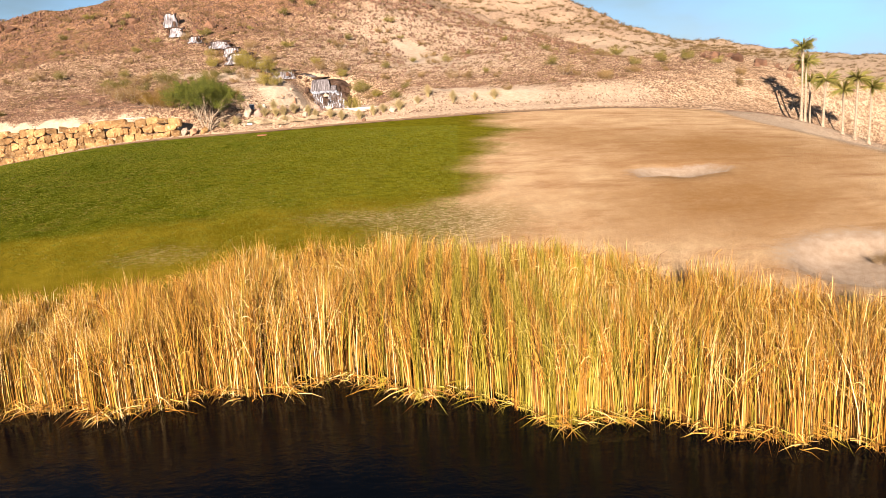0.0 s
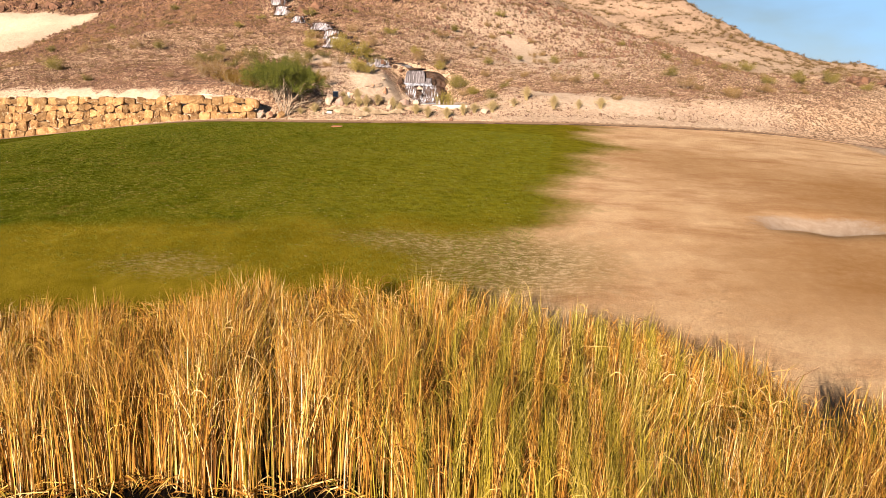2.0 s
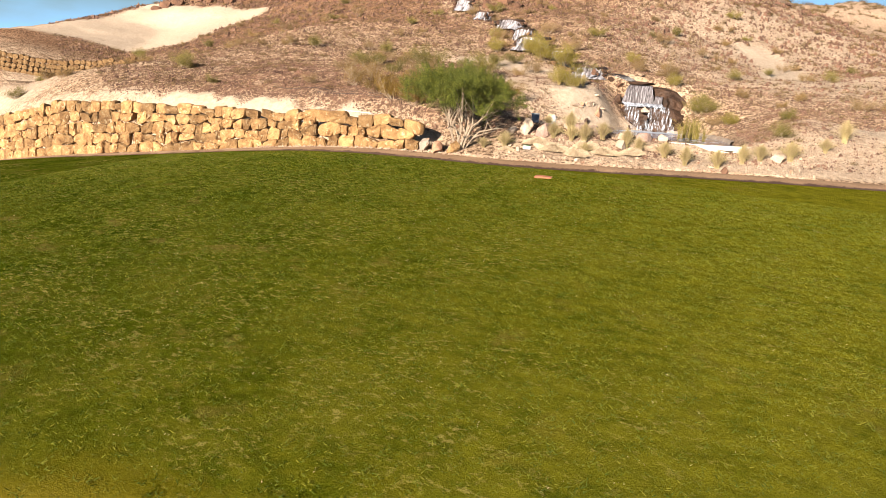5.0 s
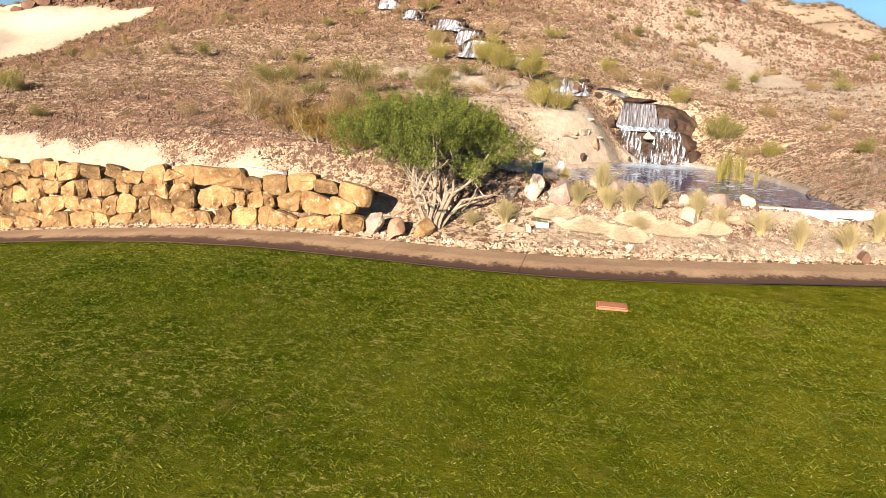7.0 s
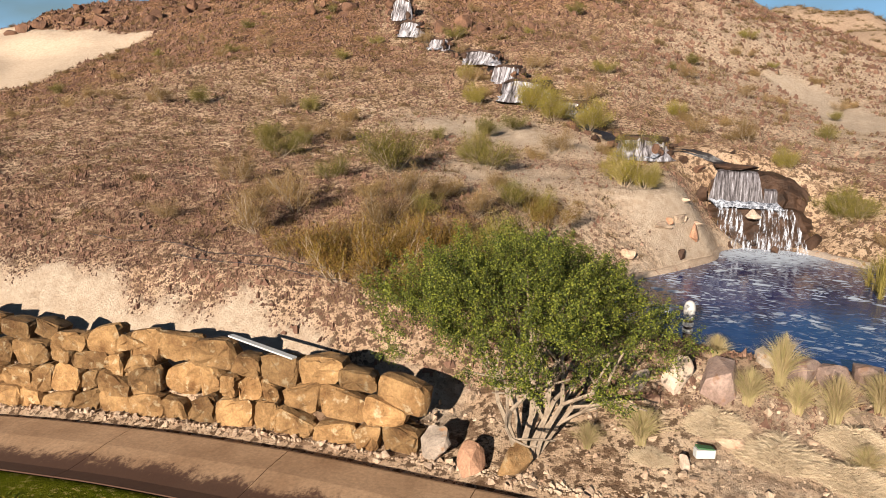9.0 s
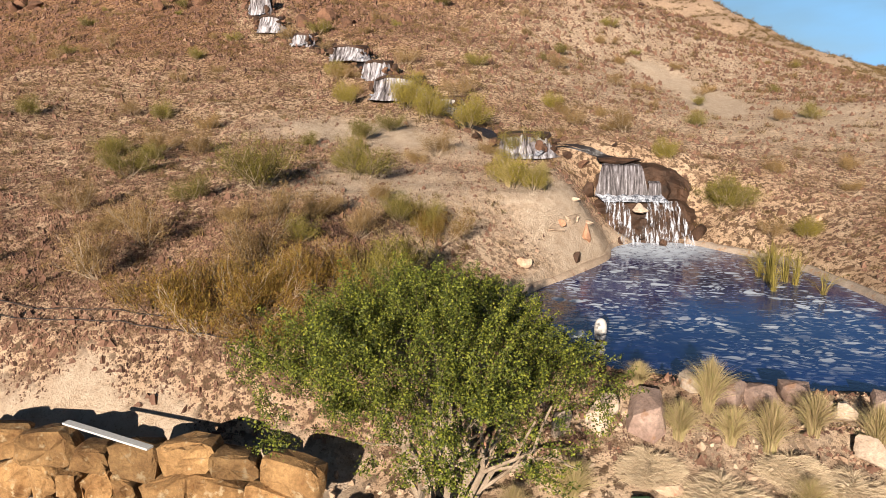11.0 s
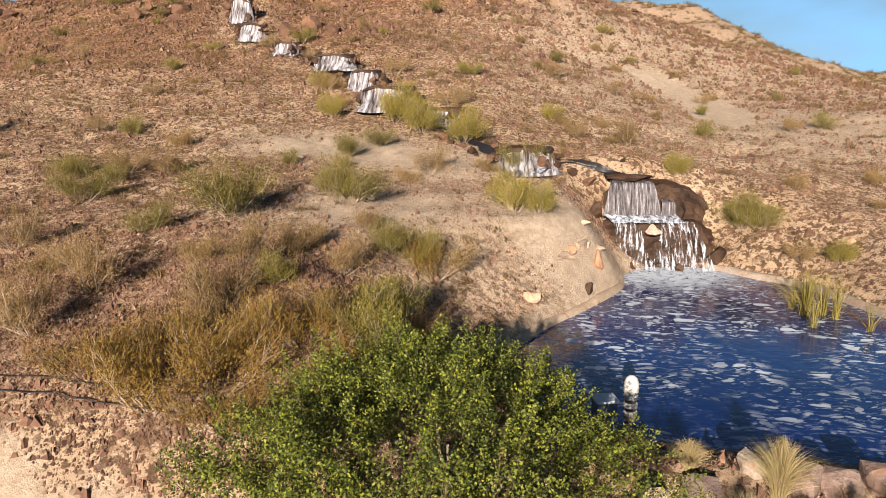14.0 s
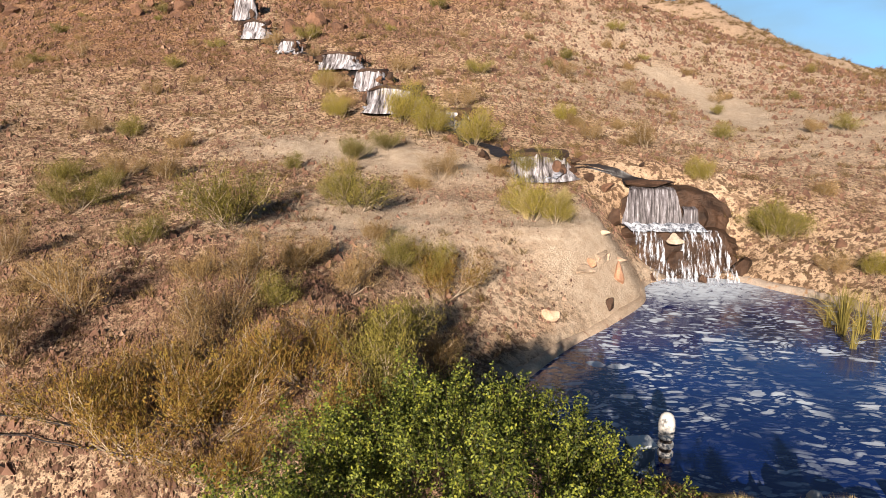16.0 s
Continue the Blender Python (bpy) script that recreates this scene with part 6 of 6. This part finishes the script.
for points in (((-31, 57.3), (-27, 56.7), (-24.6, 56.4), (-22.8, 56.2), (-21.5, 56.6)), ((-27.5, 56.4), (-24.5, 56.1), (-23.2, 55.95), (-21.8, 55.7))):
    s = Soup()
    line = along(points)
    s.tube(line, [0.010] * len(line), 6)
    tagged(new("hose", s.mesh("hose", HOSE, True)), "thin black irrigation hose lying on the slope", "hose", "hoses")

# low concrete wall at the pond's front
bm = bmesh.new()
line = [(-11.9, 55.95), (-10.6, 56.25), (-9.0, 56.5), (-7.3, 56.55), (-5.9, 57.2), (-5.4, 58.5)]
rings = []
for k, (x, y) in enumerate(line):
    a, b = Vector(line[max(k - 1, 0)]), Vector(line[min(k + 1, len(line) - 1)])
    n2 = Vector((-(b - a).y, (b - a).x)).normalized() * 0.14
    z = 1.93 + 0.02 * math.sin(k * 2)
    rings.append([bm.verts.new((x + n2.x * s, y + n2.y * s, h)) for s, h in ((-1, 0.9), (-1, z - 0.03), (-0.7, z), (0.7, z), (1, z - 0.03), (1, 0.9))])
for a, b in zip(rings, rings[1:]):
    for k in range(5):
        bm.faces.new((a[k], a[k + 1], b[k + 1], b[k]))
bm.faces.new(rings[0])
bm.faces.new(list(reversed(rings[-1])))
bmesh.ops.recalc_face_normals(bm, faces=bm.faces)
tagged(part("pond_wall", bm, CONCRETE), "low pale concrete wall holding the pond", "wall", kind="structure")


def make_bank_gravel():
    rng = random.Random(14)
    kinds = [hull("pebble", GRAVEL, rng, 9, 0.7, 0.25) for _ in range(6)]
    s = Soup()
    for _ in range(5200):
        x = rng.uniform(-30, -3)
        o = rng.choice((rng.uniform(1.15, 1.5), rng.uniform(1.2, 4.6)))
        y = float(path_y(x)) + o
        if x < -19.8 and o > 1.3 or float(pond_edge(x, y)) < 0.4:
            continue
        r = min(0.13, 0.022 * math.exp(abs(rng.gauss(0, 0.75))))
        s.solid(rng.choice(kinds), Matrix.Translation((x, y, ground_z(x, y) + r * 0.15)) @ Euler((rng.uniform(0, 6), rng.uniform(0, 6), 0)).to_matrix().to_4x4() @ Matrix.Diagonal((r * 1.4, r * 1.2, r, 1)))
    tagged(new("bank_gravel", s.mesh("bank_gravel", BOULDER)), "pale stone chips along the path and bank", "gravel", kind="stuff")


make_bank_gravel()


# ---- palms and far things ----
def make_palm(x, y, tall, seed):
    rng = random.Random(seed)
    random.seed(seed)
    palm = thing("palm_tree", pose(x, y, ground_z(x, y) - 0.1), "tall fan palm with a slim trunk below the course", "palm", "palms")
    wood, crown = Soup(), Soup()
    lean = rng.uniform(-0.15, 0.15)
    wood.tube([(lean * t * t, 0, tall * t) for t in (0, 0.1, 0.4, 0.7, 1)], [0.2, 0.12, 0.10, 0.09, 0.10], 8)
    part_of("trunk", wood.mesh("trunk", BARK, True), palm)
    for k in range(34):
        a, up = rng.uniform(0, 6.3), rng.uniform(-0.9, 0.95)
        r = 1.15 * math.cos(up * 0.8)
        tip = Vector((lean + math.cos(a) * r, math.sin(a) * r, tall + 0.2 + up * 0.9))
        for j in range(7):
            o = Vector((rng.gauss(0, 0.16), rng.gauss(0, 0.16), rng.gauss(-0.1, 0.14)))
            crown.blade((lean, 0, tall), tip + o, (0, 0, 0.18), 0.06, 3)
    part_of("crown", crown.mesh("crown", PALM_LEAF), palm)


for k, (x, y, tall) in enumerate(((29.5, 62.7, 6.0), (30.2, 63.5, 5.0), (31.0, 62.0, 3.8), (32.3, 61.3, 3.6), (33.1, 60.9, 4.9), (34.6, 61.5, 4.6), (31.8, 66.0, 4.2))):
    make_palm(x, y, tall, 200 + k)
house = thing("house", pose(73, 116, ground_z(73, 116), 0, 0, 20), "small white flat-roofed house in the valley", "house")
ob = part("wall", block((3.6, 3, 2.4), 0.03), WHITE_PAINT, house)
ob.location.z = 1.2
ob = part("roof", block((4.0, 3.4, 0.25), 0.03), CONCRETE, house)
ob.location.z = 2.5
for sx in (-1.2, 1.2):
    ob = part("window", block((1.0, 0.08, 1.1), 0.02), HOSE, house)
    ob.location = (sx * 0.8, -1.5, 1.3)


# second stone wall, higher on the slope
def make_upper_wall():
    rng = random.Random(33)
    kinds = [wall_stone("stone", STONE, rng) for _ in range(8)]
    s = Soup()
    for k in range(34):
        t = k / 33
        x, y = -67.5 - 20.0 * t + rng.uniform(-0.06, 0.06), 82.0 - 6.6 * t
        base = ground_z(x, y)
        for r in range(4 if k > 3 else 3):
            m = Matrix.Translation((x + 0.06 * r, y + 0.10 * r + rng.uniform(-0.05, 0.05), base + 0.15 + r * 0.50)) @ Euler((rng.uniform(-0.15, 0.15), rng.uniform(-0.2, 0.2), 0.32 + rng.uniform(-0.2, 0.2))).to_matrix().to_4x4()
            s.solid(rng.choice(kinds), m @ Matrix.Diagonal((0.78 * rng.uniform(0.85, 1.15), 0.8, 0.60, 1)))
    tagged(new("upper_wall_stones", s.mesh("upper_wall_stones", STONE)), "far dry-stacked stone wall along a terrace", "wall", kind="stuff")


make_upper_wall()
